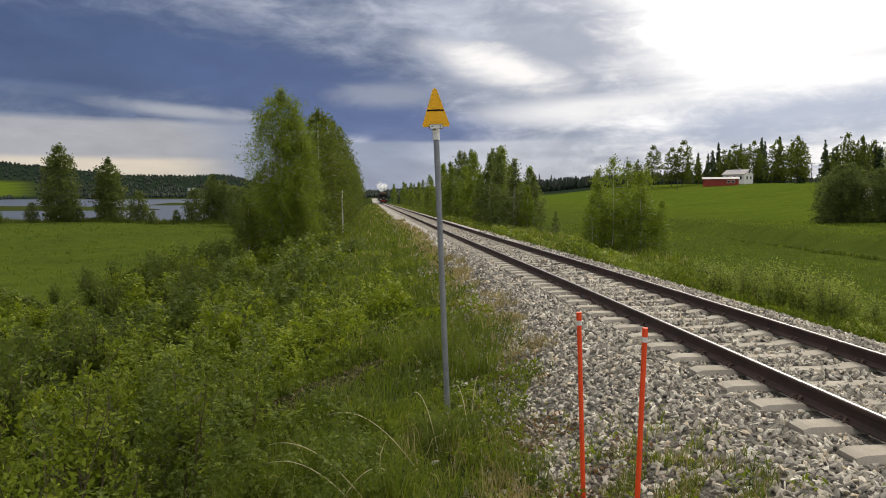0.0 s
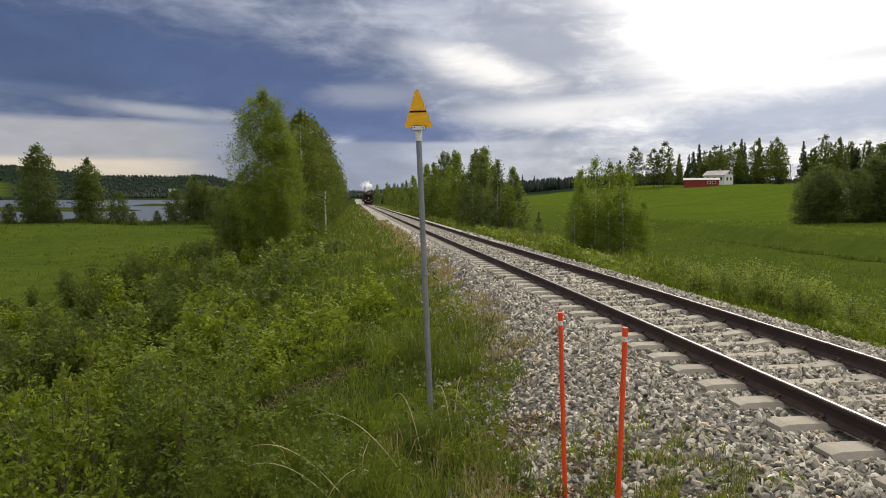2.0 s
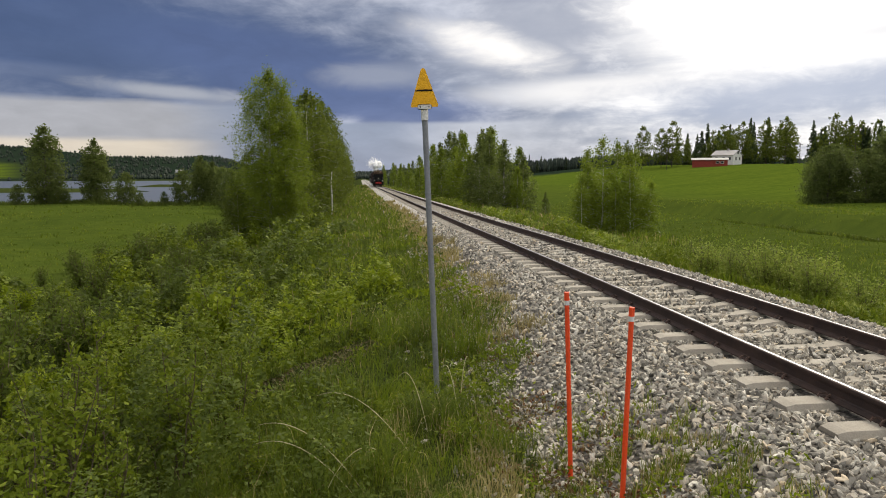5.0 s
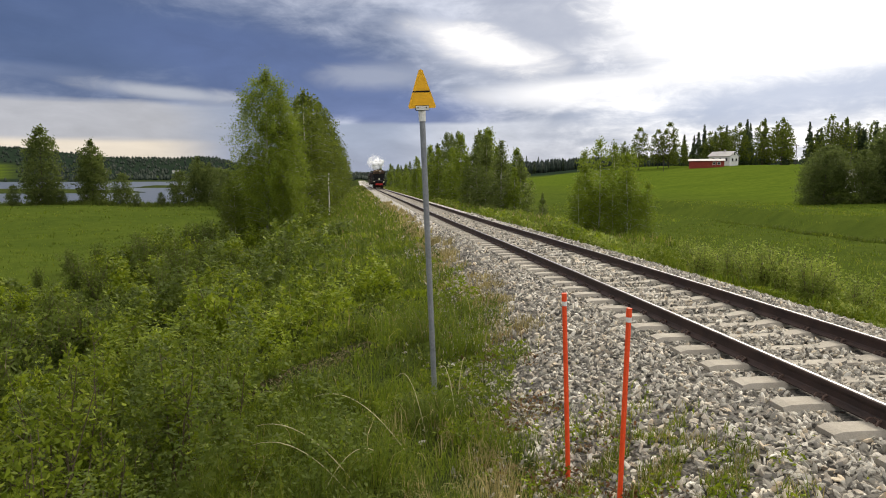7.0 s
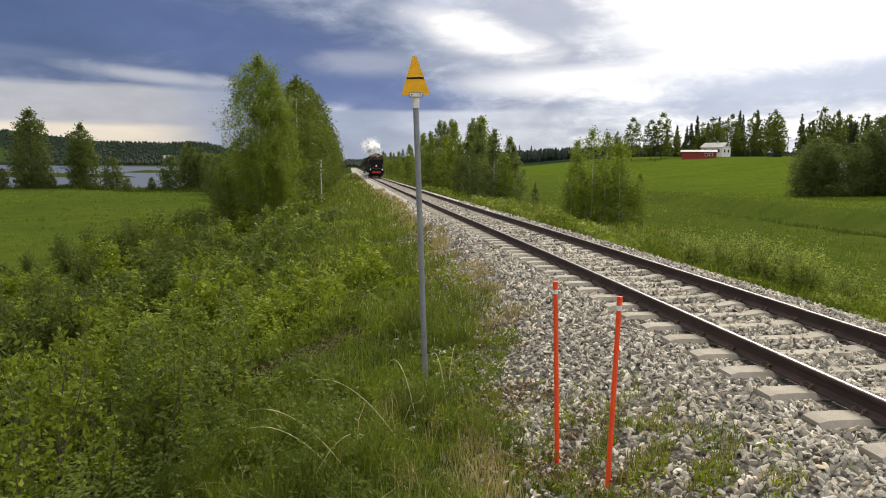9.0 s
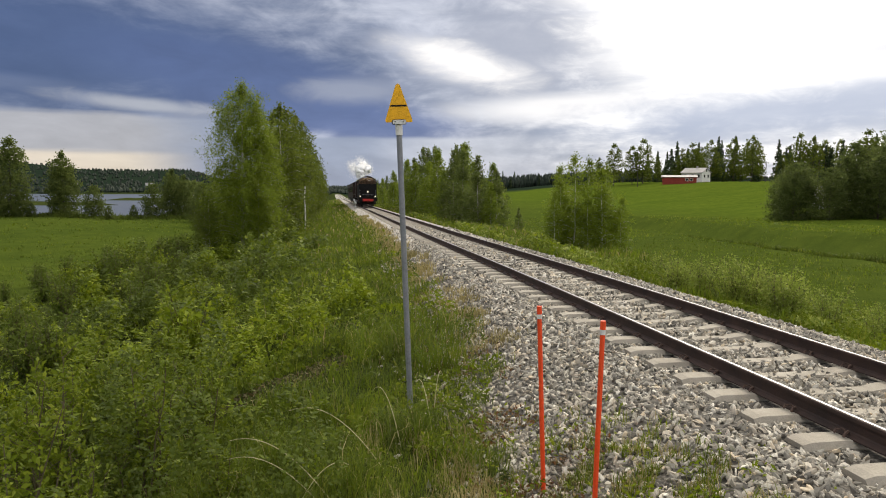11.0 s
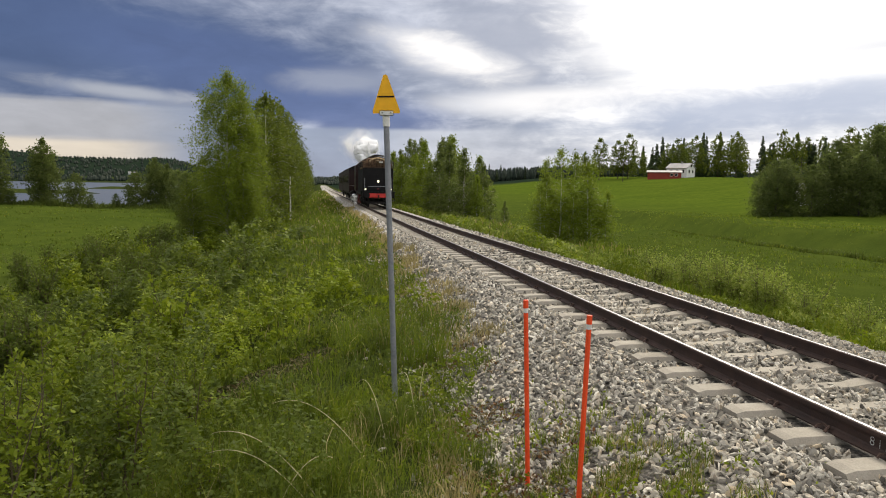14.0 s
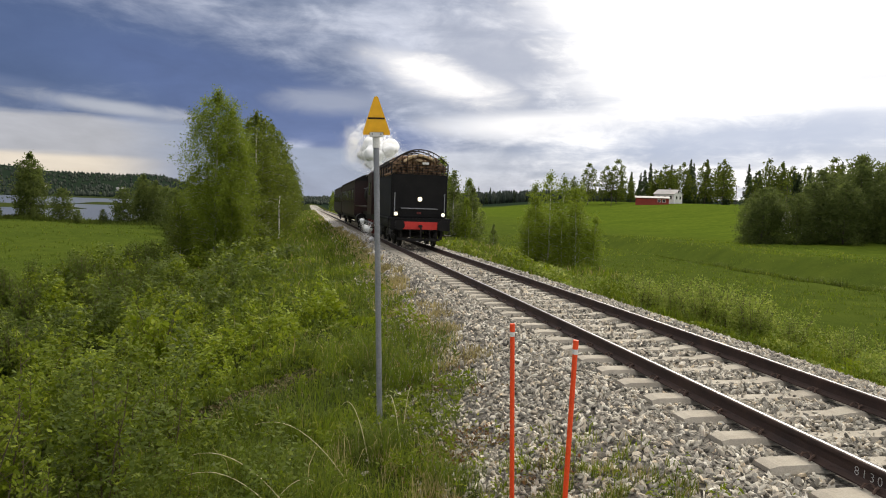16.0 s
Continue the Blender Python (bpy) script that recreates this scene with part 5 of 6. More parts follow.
def build_herbs():
    rng = np.random.default_rng(21)
    mo = mounds(rng, 330, -17, -0.2, 2.5, 60)
    # the bright cushions above the bare strip
    mo = np.concatenate([mo, [(-1.5, 12.4, 0.9, 0.75), (-0.8, 12.9, 0.8, 0.7), (-0.2, 13.3, 0.7, 0.6), (0.35, 13.8, 0.6, 0.5), (0.8, 14.6, 0.6, 0.45), (-1.0, 11.2, 0.7, 0.6), (-0.35, 11.4, 0.6, 0.55)]])
    x, y, r = wedge(rng, 450000, -46, 4, 2.6, 62)
    edge = 0.35 + 0.8 * wavy(x, y, 1.6, 2.0)
    lime = ss(2.0, 1.1, np.hypot((x + 0.4) / 1.3, y - 12.9 - 0.6 * (x + 0.4)))
    keep = ((x < edge - 0.9 * ss(3, 9, y) + 0.25) | (lime > 0.3)) & (x > -16.2 - 1.6 * wavy(x, y, 5)) & (rng.random(len(x)) < np.maximum(0.35 + 0.65 * ss(-0.3, -2.2, x), lime))
    keep &= off_track(x, y) > 0.22 + 0.3 * rng.random(len(x))
    x, y, r, lime = x[keep], y[keep], r[keep], lime[keep]
    h = canopy(mo, x, y)
    # sprays of leaves with dark gaps between them
    g = 0.12 + 0.02 * r
    spray = ss(-0.45, 0.75, wavy(x / g, y / g, 1.0, 2.0) + 0.7 * wavy(x / g, y / g, 0.43, 5.0))
    keep = rng.random(len(x)) < (0.12 + 0.88 * spray) * (0.45 + 0.55 * ss(0.08, 0.3, h))
    x, y, r, h, spray, lime = x[keep], y[keep], r[keep], h[keep], spray[keep], lime[keep]
    h = h * (0.40 + 0.85 * spray) + 0.10 * spray
    u = rng.random(len(x)) ** 0.4
    z = ground(x, y) + h * u + rng.normal(0, 0.04, len(x))
    C = np.stack([x, y, z], -1)
    V, F = leaves(rng, C, np.clip(r * (0.0100 - 0.0026 * ss(5, 12, r)), 0.03, 0.26), 0.55, 0.0, 0.75 * ss(0.6, 0.95, u))
    # nearest herbs mostly take the dark tone: shadow at the lower left, by colour
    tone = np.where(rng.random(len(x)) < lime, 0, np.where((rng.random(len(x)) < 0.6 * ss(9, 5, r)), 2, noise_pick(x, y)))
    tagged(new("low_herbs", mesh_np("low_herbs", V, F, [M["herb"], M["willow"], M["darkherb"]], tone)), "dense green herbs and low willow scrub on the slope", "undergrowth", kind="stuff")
    # withered leaves on the bare strip
    x, y = rng.uniform(-1.5, 0.5, 2600), rng.uniform(7.9, 9.9, 2600)
    keep = off_track(x, y) < 0.30
    x, y = x[keep], y[keep]
    V, F = leaves(rng, np.stack([x, y, ground(x, y) + 0.02 + 0.05 * rng.random(len(x))], -1), 0.07, 0.3, 0.0, 0.5)
    tagged(new("leaf_litter", mesh_np("leaf_litter", V, F, M["bare"])), "withered grass on a bare strip of the slope", "litter", kind="stuff")
    # reeds along the shore
    x = rng.uniform(-80, -18, 9000)
    y = 112 + 0.10 * np.maximum(x + 60, -80) + 4 * np.sin(x * 0.07) + rng.normal(0, 1.6, 9000)
    V, F = blades(rng, x, y, rng.uniform(0.3, 1.2, 9000) * (0.6 + 0.5 * wavy(x, y, 4)), np.full(9000, 0.14), 0.7)
    tagged(new("shore_reeds", mesh_np("shore_reeds", V, F, M["darkherb"])), "dark reeds along the lake shore", "reeds", kind="stuff")
    # uneven grass of the hayfield beyond the track
    x, y, r = wedge(rng, 60000, 8, 66, 14, 110)
    keep = (x > 13.2) & (x < 62) & (wavy(x, y, 2.5, 2.0) + 0.8 * wavy(x, y, 0.8, 5.0) > -0.25)
    x, y, r = x[keep], y[keep], r[keep]
    V, F = blades(rng, x, y, 0.22 * rng.uniform(0.4, 1.2, len(x)), 0.0011 * r, 1.0)
    tone = np.where(wavy(x, y, 5.0, 1.0) + 0.6 * rng.normal(size=len(x)) + 0.9 * ss(35.5, 37, x) > 0.1, 1, 0)
    tagged(new("meadow_grass", mesh_np("meadow_grass", V, F, [M["hay"], M["grass"]], np.concatenate([tone, tone]))), "uneven green grass of the hayfield", "grass", kind="stuff")
    # coarse weeds standing in the meadow towards the lake
    x, y = rng.uniform(-62, -14, 15000), np.exp(rng.uniform(math.log(24), math.log(112), 15000))
    keep = (wavy(x, y, 3.0, 3.0) + 0.7 * wavy(x, y, 0.9, 1.0) > -0.1) & (x > -0.75 * y - 4)
    x, y = x[keep], y[keep]
    V, F = blades(rng, x, y, 0.26 * rng.uniform(0.4, 1.2, len(x)), 0.0013 * y, 1.0)
    tone = (rng.random(len(x)) < 0.4).astype(int)
    tagged(new("meadow_grass", mesh_np("meadow_grass", V, F, [M["hay"], M["grass"]], np.concatenate([tone, tone]))), "long uncut grass in the meadow by the lake", "grass", kind="stuff")
    # verge beyond the track
    mo = mounds(rng, 160, 8.4, 13.5, 5, 70)
    x, y, r = wedge(rng, 200000, 3, 62, 8.6, 90)
    keep = (x > 8.35 + 0.25 * wavy(x, y, 1.5)) & (x < 13.5 + 1.2 * wavy(x, y, 4))
    x, y, r = x[keep], y[keep], r[keep]
    z = ground(x, y) + canopy(mo, x, y) * 0.6 * np.sqrt(rng.random(len(x)))
    V, F = leaves(rng, np.stack([x, y, z], -1), np.clip(0.0068 * r, 0.04, 0.25), 0.4, 0.0)
    tagged(new("low_herbs", mesh_np("low_herbs", V, F, [M["herb"], M["palewillow"], M["willow"]], noise_pick(x, y))), "tall weeds along the far side of the track", "undergrowth", kind="stuff")


def noise_pick(x, y):
    v = wavy(x, y, 1.9, 4.0) + 0.5 * wavy(x, y, 0.6, 1.0)
    return np.where(v > 0.32, 0, np.where(v > -0.10, 1, 2))


def blades(rng, x, y, length, width, bend=0.45, z=None):
    """Grass: a bent, tapering blade at each place."""
    n = len(x)
    a, b = rng.uniform(0, 2 * np.pi, n), rng.uniform(0, 2 * np.pi, n)
    L = length * rng.uniform(0.5, 1.2, n)
    lean = rng.uniform(0.1, 1.0, n) * bend
    out = np.stack([np.cos(a), np.sin(a), np.zeros(n)], -1)
    side = np.stack([np.cos(b), np.sin(b), np.zeros(n)], -1) * (width * rng.uniform(0.6, 1.3, n))[:, None] / 2
    P0 = np.stack([x, y, ground(x, y) if z is None else z], -1)
    P1 = P0 + out * (L * lean * 0.30)[:, None] + np.array([0, 0, 1.0]) * (L * 0.58)[:, None]
    P2 = P0 + out * (L * lean)[:, None] + np.array([0, 0, 1.0]) * (L * (1 - 0.4 * lean ** 2))[:, None]
    V = np.stack([P0 - side, P0 + side, P1 + side * 0.8, P1 - side * 0.8, P2], 1).reshape(-1, 3)
    k = (np.arange(n) * 5)[:, None]
    return V, [k + np.array([[0, 1, 2, 3]]), k + np.array([[3, 2, 4]])]


def build_grass():
    rng = np.random.default_rng(31)
    x, y, r = wedge(rng, 200000, -30, 30, 2.6, 60)
    side = verge_edge(x, y)
    keep = (x < side) & (x > -3.6 + 1.2 * wavy(x, y, 2)) & (rng.random(len(x)) < ss(-4.2, -0.6, x) * (1 - 0.75 * ss(-0.7, 0.0, x - side))) & (off_track(x, y) > 0.28)
    tuft = wavy(x, y, 0.35, 3.0) + wavy(x, y, 1.4, 5.0)
    keep &= rng.random(len(x)) < 0.45 + 0.5 * ss(-0.5, 0.5, tuft)
    x, y, r, tuft = x[keep], y[keep], r[keep], tuft[keep]
    L = (0.16 + 0.32 * ss(-0.4, 0.9, tuft)) * (1 - 0.5 * ss(-0.8, 0.0, x - verge_edge(x, y))) * rng.uniform(0.5, 1.35, len(x))
    V, F = blades(rng, x, y, L, np.clip(0.0012 * r, 0.005, 0.06), 1.0, footing(x, y))
    dry = (rng.random(len(x)) < 0.03 + 0.05 * ss(-1.0, -0.1, x - verge_edge(x, y)) * (y > 8)).astype(int)
    dry = np.where((dry == 0) & (wavy(x, y, 0.5, 7.0) + 0.4 * rng.normal(size=len(x)) > 0.05), 2, dry)
    tagged(new("verge_grass", mesh_np("verge_grass", V, F, [M["grass"], M["straw"], M["darkherb"]], np.concatenate([dry, dry]))), "tall meadow grass on the verge", "grass", kind="stuff")
    # coarse grass on the slopes farther along, on both sides
    n = 36000
    y = np.exp(rng.uniform(math.log(24), math.log(300), n))
    x = np.where(rng.random(n) < 0.6, rng.uniform(-7.5, 2.4, n), rng.uniform(8.3, 13.0, n))
    V, F = blades(rng, x, y, 0.42 * rng.uniform(0.4, 1.1, n), np.clip(0.0020 * y, 0.05, 0.4), 0.9, footing(x, y))
    dry = (rng.random(n) < 0.12 + 0.5 * ss(1.2, 2.3, x) * (x < 3)).astype(int) + 2 * (rng.random(n) < 0.3)
    dry = np.minimum(dry, 2)
    tagged(new("verge_grass", mesh_np("verge_grass", V, F, [M["grass"], M["straw"], M["darkherb"]], np.concatenate([dry, dry]))), "rough grass on the railway slopes farther along", "grass", kind="stuff")
    # tall grass on the far verge
    x, y, r = wedge(rng, 60000, 4, 62, 8.6, 60)
    keep = (x > 8.5) & (x < 13.5)
    x, y, r = x[keep], y[keep], r[keep]
    V, F = blades(rng, x, y, 0.4 * rng.uniform(0.6, 1.2, len(x)), np.clip(0.0016 * r, 0.01, 0.06), 0.9)
    tagged(new("verge_grass", mesh_np("verge_grass", V, F, M["grass"])), "tall grass beyond the track", "grass", kind="stuff")
    # broad-leaved weeds among the grass
    x, y, r = wedge(rng, 70000, -12, 24, 2.8, 40)
    keep = (x < verge_edge(x, y) - 0.15) & (x > -2.2) & (off_track(x, y) > 0.3) & (wavy(x, y, 0.30, 4.0) + wavy(x, y, 1.1, 1.0) > -0.05)
    x, y, r = x[keep], y[keep], r[keep]
    h = 0.10 + 0.20 * ss(-0.2, 0.8, wavy(x, y, 0.30, 4.0))
    V, F = leaves(rng, np.stack([x, y, footing(x, y) + h * rng.random(len(x)) ** 0.6], -1), np.clip(0.0085 * r, 0.03, 0.2), 0.4)
    tagged(new("low_herbs", mesh_np("low_herbs", V, F, [M["herb"], M["willow"], M["darkherb"]], noise_pick(x, y))), "broad-leaved weeds in the verge grass", "undergrowth", kind="stuff")
    # dry tufts along the ballast and in the verge
    cy = np.concatenate([np.exp(rng.uniform(math.log(9), math.log(60), 110)), rng.uniform(4.2, 6.6, 26)])
    cx = np.concatenate([verge_edge(1.5, cy[:110]) + rng.uniform(-0.55, 0.2, 110), rng.uniform(0.3, 1.3, 26)])
    x, y = np.repeat(cx, 45) + rng.normal(0, 1, 136 * 45) * np.repeat(np.where(cy < 7, 0.06, 0.11), 45), np.repeat(cy, 45) + rng.normal(0, 0.14, 136 * 45)
    keep = (y > 7) | (rng.random(len(x)) < 0.75)
    x, y = x[keep], y[keep]
    V, F = blades(rng, x, y, np.where(y < 7, 0.22, np.where(y < 17, 0.15, 0.27)), np.clip(0.0013 * y, 0.004, 0.05), 0.8, footing(x, y))
    tagged(new("dry_grass", mesh_np("dry_grass", V, F, M["straw"])), "dry straw-coloured tufts at the edge of the ballast", "grass", kind="stuff")
    # weeds between the near stones
    x, y = rng.normal(2.05, 0.5, 9000), rng.normal(4.3, 0.7, 9000)
    keep = (wavy(x, y, 0.16, 2.0) > 0.12) & (y > 2.4) & (x < 2.9)
    x, y = x[keep], y[keep]
    V, F = blades(rng, x, y, np.full(len(x), 0.14), np.full(len(x), 0.008), 1.0, np.maximum(ground(x, y), bed_z(x - XC)))
    dry = (rng.random(len(x)) < 0.3).astype(int)
    x, y = np.concatenate([rng.normal(1.75, 0.4, 3000), rng.normal(2.45, 0.26, 1500)]), np.concatenate([rng.normal(4.8, 0.9, 3000), rng.normal(4.1, 0.35, 1500)])
    keep = (wavy(x, y, 0.15, 5.0) > 0.2) & (y > 2.6)
    x, y = x[keep], y[keep]
    Vl, Fl = leaves(rng, np.stack([x, y, np.maximum(ground(x, y), bed_z(x - XC)) + 0.03 + 0.14 * rng.random(len(x))], -1), np.full(len(x), 0.045), 0.4)
    tagged(new("ballast_weeds", mesh_np("ballast_weeds", Vl, Fl, M["herb"])), "leafy weeds growing through ballast stones", "weeds", kind="stuff")
    tagged(new("ballast_weeds", mesh_np("ballast_weeds", V, F, [M["grass"], M["straw"]], np.concatenate([dry, dry]))), "low weeds growing between ballast stones", "weeds", kind="stuff")
    # moss and withered litter on the foot of the shoulder
    x, y = rng.normal(1.62, 0.32, 6500), np.exp(rng.uniform(math.log(3.6), math.log(13), 6500))
    keep = wavy(x, y, 0.4, 6.0) > 0.1
    x, y = x[keep], y[keep]
    V, F = leaves(rng, np.stack([x, y, np.maximum(ground(x, y), bed_z(x - XC)) + 0.03 + 0.04 * rng.random(len(x))], -1), np.full(len(x), 0.04), 0.5)
    tagged(new("leaf_litter", mesh_np("leaf_litter", V, F, M["litter"])), "reddish withered litter among stones", "litter", kind="stuff")


def stalk_thing(x, y, direction, length, rise):
    """A long, arching, withered stalk."""
    s = np.linspace(0, 1, 12)[:, None]
    d = np.array([math.cos(direction), math.sin(direction), 0])
    P = np.array([0, 0, 0.0]) + d * length * s + np.array([0, 0, 1.0]) * rise * (2.0 * s - 1.25 * s ** 2.2)
    V, F = tube(P, np.linspace(0.0046, 0.0018, 12), 5)
    ob = new("grass_stalk", mesh_np("grass_stalk", V, F, M["stalk"]))
    ob.matrix_basis = pose(x, y, gz(x, y))
    tagged(ob, "long dry grass stalk arching over the verge", "grass stalk", "dry stalks on the verge")


def shrub_parts(rng, h, n_stem, n_leaf, leaf, spread=0.5, fuller=0.25):
    wood, C = [], []
    for k in range(n_stem):
        a, lean = rng.uniform(0, 2 * np.pi), rng.uniform(0.05, spread)
        H = h * rng.uniform(0.55, 1.05)
        s = np.linspace(0, 1, 4)[:, None]
        base = np.array([rng.normal(0, 0.08), rng.normal(0, 0.08), -0.05])
        P = base + np.array([math.cos(a), math.sin(a), 0]) * lean * H * s ** 1.5 + np.array([0, 0, 1.0]) * H * s + rng.normal(0, 0.012 * h, (4, 3)) * s
        wood.append(tube(P, np.linspace(0.009, 0.003, 4), 3))
        m = n_leaf // n_stem
        t = rng.uniform(fuller, 1.0, m)
        c = np.stack([np.interp(t, s[:, 0], P[:, q]) for q in range(3)], -1)
        twig = rng.normal(0, 1, (m, 3)) * np.array([0.10, 0.10, 0.05]) * h * (1.15 - 0.6 * t)[:, None]
        C.append(c + twig)
    return joined(wood), leaves(rng, np.concatenate(C), leaf, 0.5, -0.1)


def shrub_thing(parts, foliage, label, group):
    wood, crown = parts
    root = empty("willow_shrub", pose(0, 0, 0), label=label, category="shrub", group=group)
    child("woody_stem", mesh_np("woody_stem", *wood, M["twig"]), root)
    child("foliage", mesh_np("foliage", *crown, foliage), root)
    return root


def shoot_parts(rng, h, n_stem, pairs, leaf):
    """Upright young willow shoots: bare dark stems below, rosettes of pointed leaves above."""
    wood, C = [], []
    for k in range(n_stem):
        a, lean, H = rng.uniform(0, 2 * np.pi), rng.uniform(0.03, 0.28), h * rng.uniform(0.6, 1.05)
        s = np.linspace(0, 1, 6)[:, None]
        P = np.array([rng.normal(0, 0.10), rng.normal(0, 0.10), -0.05]) + np.array([math.cos(a), math.sin(a), 0]) * lean * H * s ** 1.4 + np.array([0, 0, H]) * s + rng.normal(0, 0.008 * h, (6, 3)) * s
        wood.append(tube(P, np.linspace(0.011, 0.003, 6), 4))
        for t in np.concatenate([rng.uniform(0.38, 0.95, pairs), [1.0]]):
            at = np.array([np.interp(t, s[:, 0], P[:, q]) for q in range(3)])
            b = rng.uniform(0, 2 * np.pi)
            out = np.array([math.cos(b), math.sin(b), rng.uniform(0.5, 1.3)]) * rng.uniform(0.05, 0.20) * (1.25 - 0.7 * t) * h / 1.6
            wood.append(tube([at, at + out * 0.5, at + out], [0.004, 0.003, 0.002], 3))
            C.append(at + out * rng.uniform(0.45, 1.1, 11)[:, None] + rng.normal(0, 0.028, (11, 3)))
    return joined(wood), leaves(rng, np.concatenate(C), leaf, 0.42, -0.12, 0.35)


def build_shrubs():
    rng = np.random.default_rng(41)
    random.seed(8)
    g = "willow shrubs on the slope"
    near = [shrub_thing(shrub_parts(rng, 1.75, 15, 1900, 0.050, 0.4, 0.3), M["willow"], "leafy young willow shrub on the grassy slope", g),
            # these two wear the dark leaf colour in place of shadow near the viewer
            shrub_thing(shrub_parts(rng, 1.35, 18, 1800, 0.047, 0.5, 0.25), M["darkherb"], "leafy young willow shrub on the grassy slope", g),
            shrub_thing(shrub_parts(rng, 1.05, 20, 1500, 0.045, 0.7, 0.2), M["darkherb"], "leafy young willow shrub on the grassy slope", g)]
    far = [shrub_thing(shrub_parts(rng, 1.7, 26, 1000, 0.12, 0.55, 0.08), M["darkherb"], "dark rounded willow scrub on the slope", g),
           shrub_thing(shrub_parts(rng, 1.4, 26, 950, 0.13, 0.7, 0.08), M["willow"], "rounded willow scrub on the slope", g),
           shrub_thing(shrub_parts(rng, 1.5, 24, 950, 0.13, 0.6, 0.08), M["herb"], "pale rounded willow scrub on the slope", g)]
    shoots = [shrub_thing(shoot_parts(rng, 1.9, 7, 15, 0.068), M["shoot"], "upright young willow shoots with fresh yellow-green leaves", g),
              shrub_thing(shoot_parts(rng, 1.5, 9, 13, 0.062), M["willow"], "upright young willow shoots on the slope", g)]
    place(shoots[0], -2.2, 5.6, 0)
    place(shoots[1], -1.55, 5.9, 0)
    for x, y, s, v in ((-2.65, 5.9, 1.0, 0), (-3.3, 6.2, 1.0, 1), (-1.75, 4.9, 0.8, 1), (-3.0, 7.6, 1.0, 0), (-1.35, 7.0, 0.8, 1), (-4.2, 7.2, 1.05, 0), (-2.1, 4.2, 0.8, 1), (-3.5, 5.0, 0.9, 0), (-2.5, 8.8, 0.8, 1), (-5.0, 9.2, 1.0, 0), (-0.9, 5.3, 0.5, 1), (-4.3, 10.8, 0.95, 1)):
        plant(shoots[v], x, y, s)
    place(near[0], -1.9, 4.0, 10)
    place(near[1], -3.1, 5.2, 40)
    place(near[2], -2.5, 6.4, 80)
    place(far[0], -9.5, 22, 0)
    place(far[1], -6.0, 17, 0)
    place(far[2], -2.6, 13.0, 0)
    for k in range(12):
        y = random.uniform(3.0, 9.5)
        plant(near[k % 3], random.uniform(-0.55 * y - 1.0, -0.12 * y - 0.75), y, random.uniform(0.6, 1.05))
    for k in range(95):
        y = math.exp(random.uniform(math.log(9), math.log(60)))
        x = random.uniform(max(-16.8, -0.62 * y - 2), -2.2 - 2.5 * (y > 30))
        v = 0 if x < -7 and random.random() < 0.7 else random.choice((1, 2, 0))
        plant(far[v], x, y, random.uniform(0.5, 1.05) * (1.25 if x < -7 else 0.75))
    g = "willow bushes beyond the track"
    bush = shrub_thing(shrub_parts(rng, 1.5, 26, 2400, 0.075, 0.55, 0.1), M["palewillow"], "grey-green willow bush beyond the track", g)
    place(bush, 9.7, 15.0, 0)
    for x, y, s in ((9.3, 14.2, 0.95), (9.4, 12.9, 0.9), (9.3, 15.6, 0.9), (9.4, 17.2, 0.8), (9.9, 16.2, 0.95), (9.5, 13.8, 0.95), (10.2, 14.6, 0.9), (9.4, 12.6, 0.85), (10.1, 13.2, 0.95), (9.6, 11.6, 0.8), (9.9, 10.6, 0.75), (9.8, 17.6, 0.85), (10.0, 19.2, 0.9), (9.7, 20.8, 0.7), (10.4, 18.4, 0.7), (9.6, 9.5, 0.7), (10.3, 9.0, 0.8), (10.8, 11.8, 0.7), (10.1, 23.5, 0.6), (10.4, 27.0, 0.6), (10.0, 31.0, 0.5), (10.5, 36.0, 0.7), (10.8, 42, 0.7), (11, 48, 0.8), (11.2, 55, 0.9)):
        plant(bush, x, y, s)


def build_rear_grass():
    """The verge and slope behind the standing place."""
    rng = np.random.default_rng(71)
    a, r = np.radians(rng.uniform(50, 325, 15000)), rng.uniform(0.9, 13, 15000)
    x, y = np.sin(a) * r, np.cos(a) * r
    keep = x < 1.3
    x, y, r = x[keep], y[keep], r[keep]
    V, F = blades(rng, x, y, np.where(r < 2, 0.12, 0.32), np.full(len(x), 0.03), 1.0)
    tagged(new("verge_grass", mesh_np("verge_grass", V, F, M["grass"])), "meadow grass on the slope", "grass", kind="stuff")


build_rear_grass()
build_herbs()
build_grass()
build_shrubs()
stalk_thing(0.02, 4.95, radians(152), 0.98, 0.55)
stalk_thing(-0.04, 4.88, radians(158), 0.85, 0.47)
stalk_thing(0.44, 5.5, radians(152), 0.95, 0.60)
stalk_thing(-0.36, 4.75, radians(32), 0.55, 0.52)
stalk_thing(0.62, 6.1, radians(128), 0.40, 0.62)
stalk_thing(0.95, 6.3, radians(110), 0.36, 0.62)
stalk_thing(1.05, 6.9, radians(60), 0.25, 0.55)


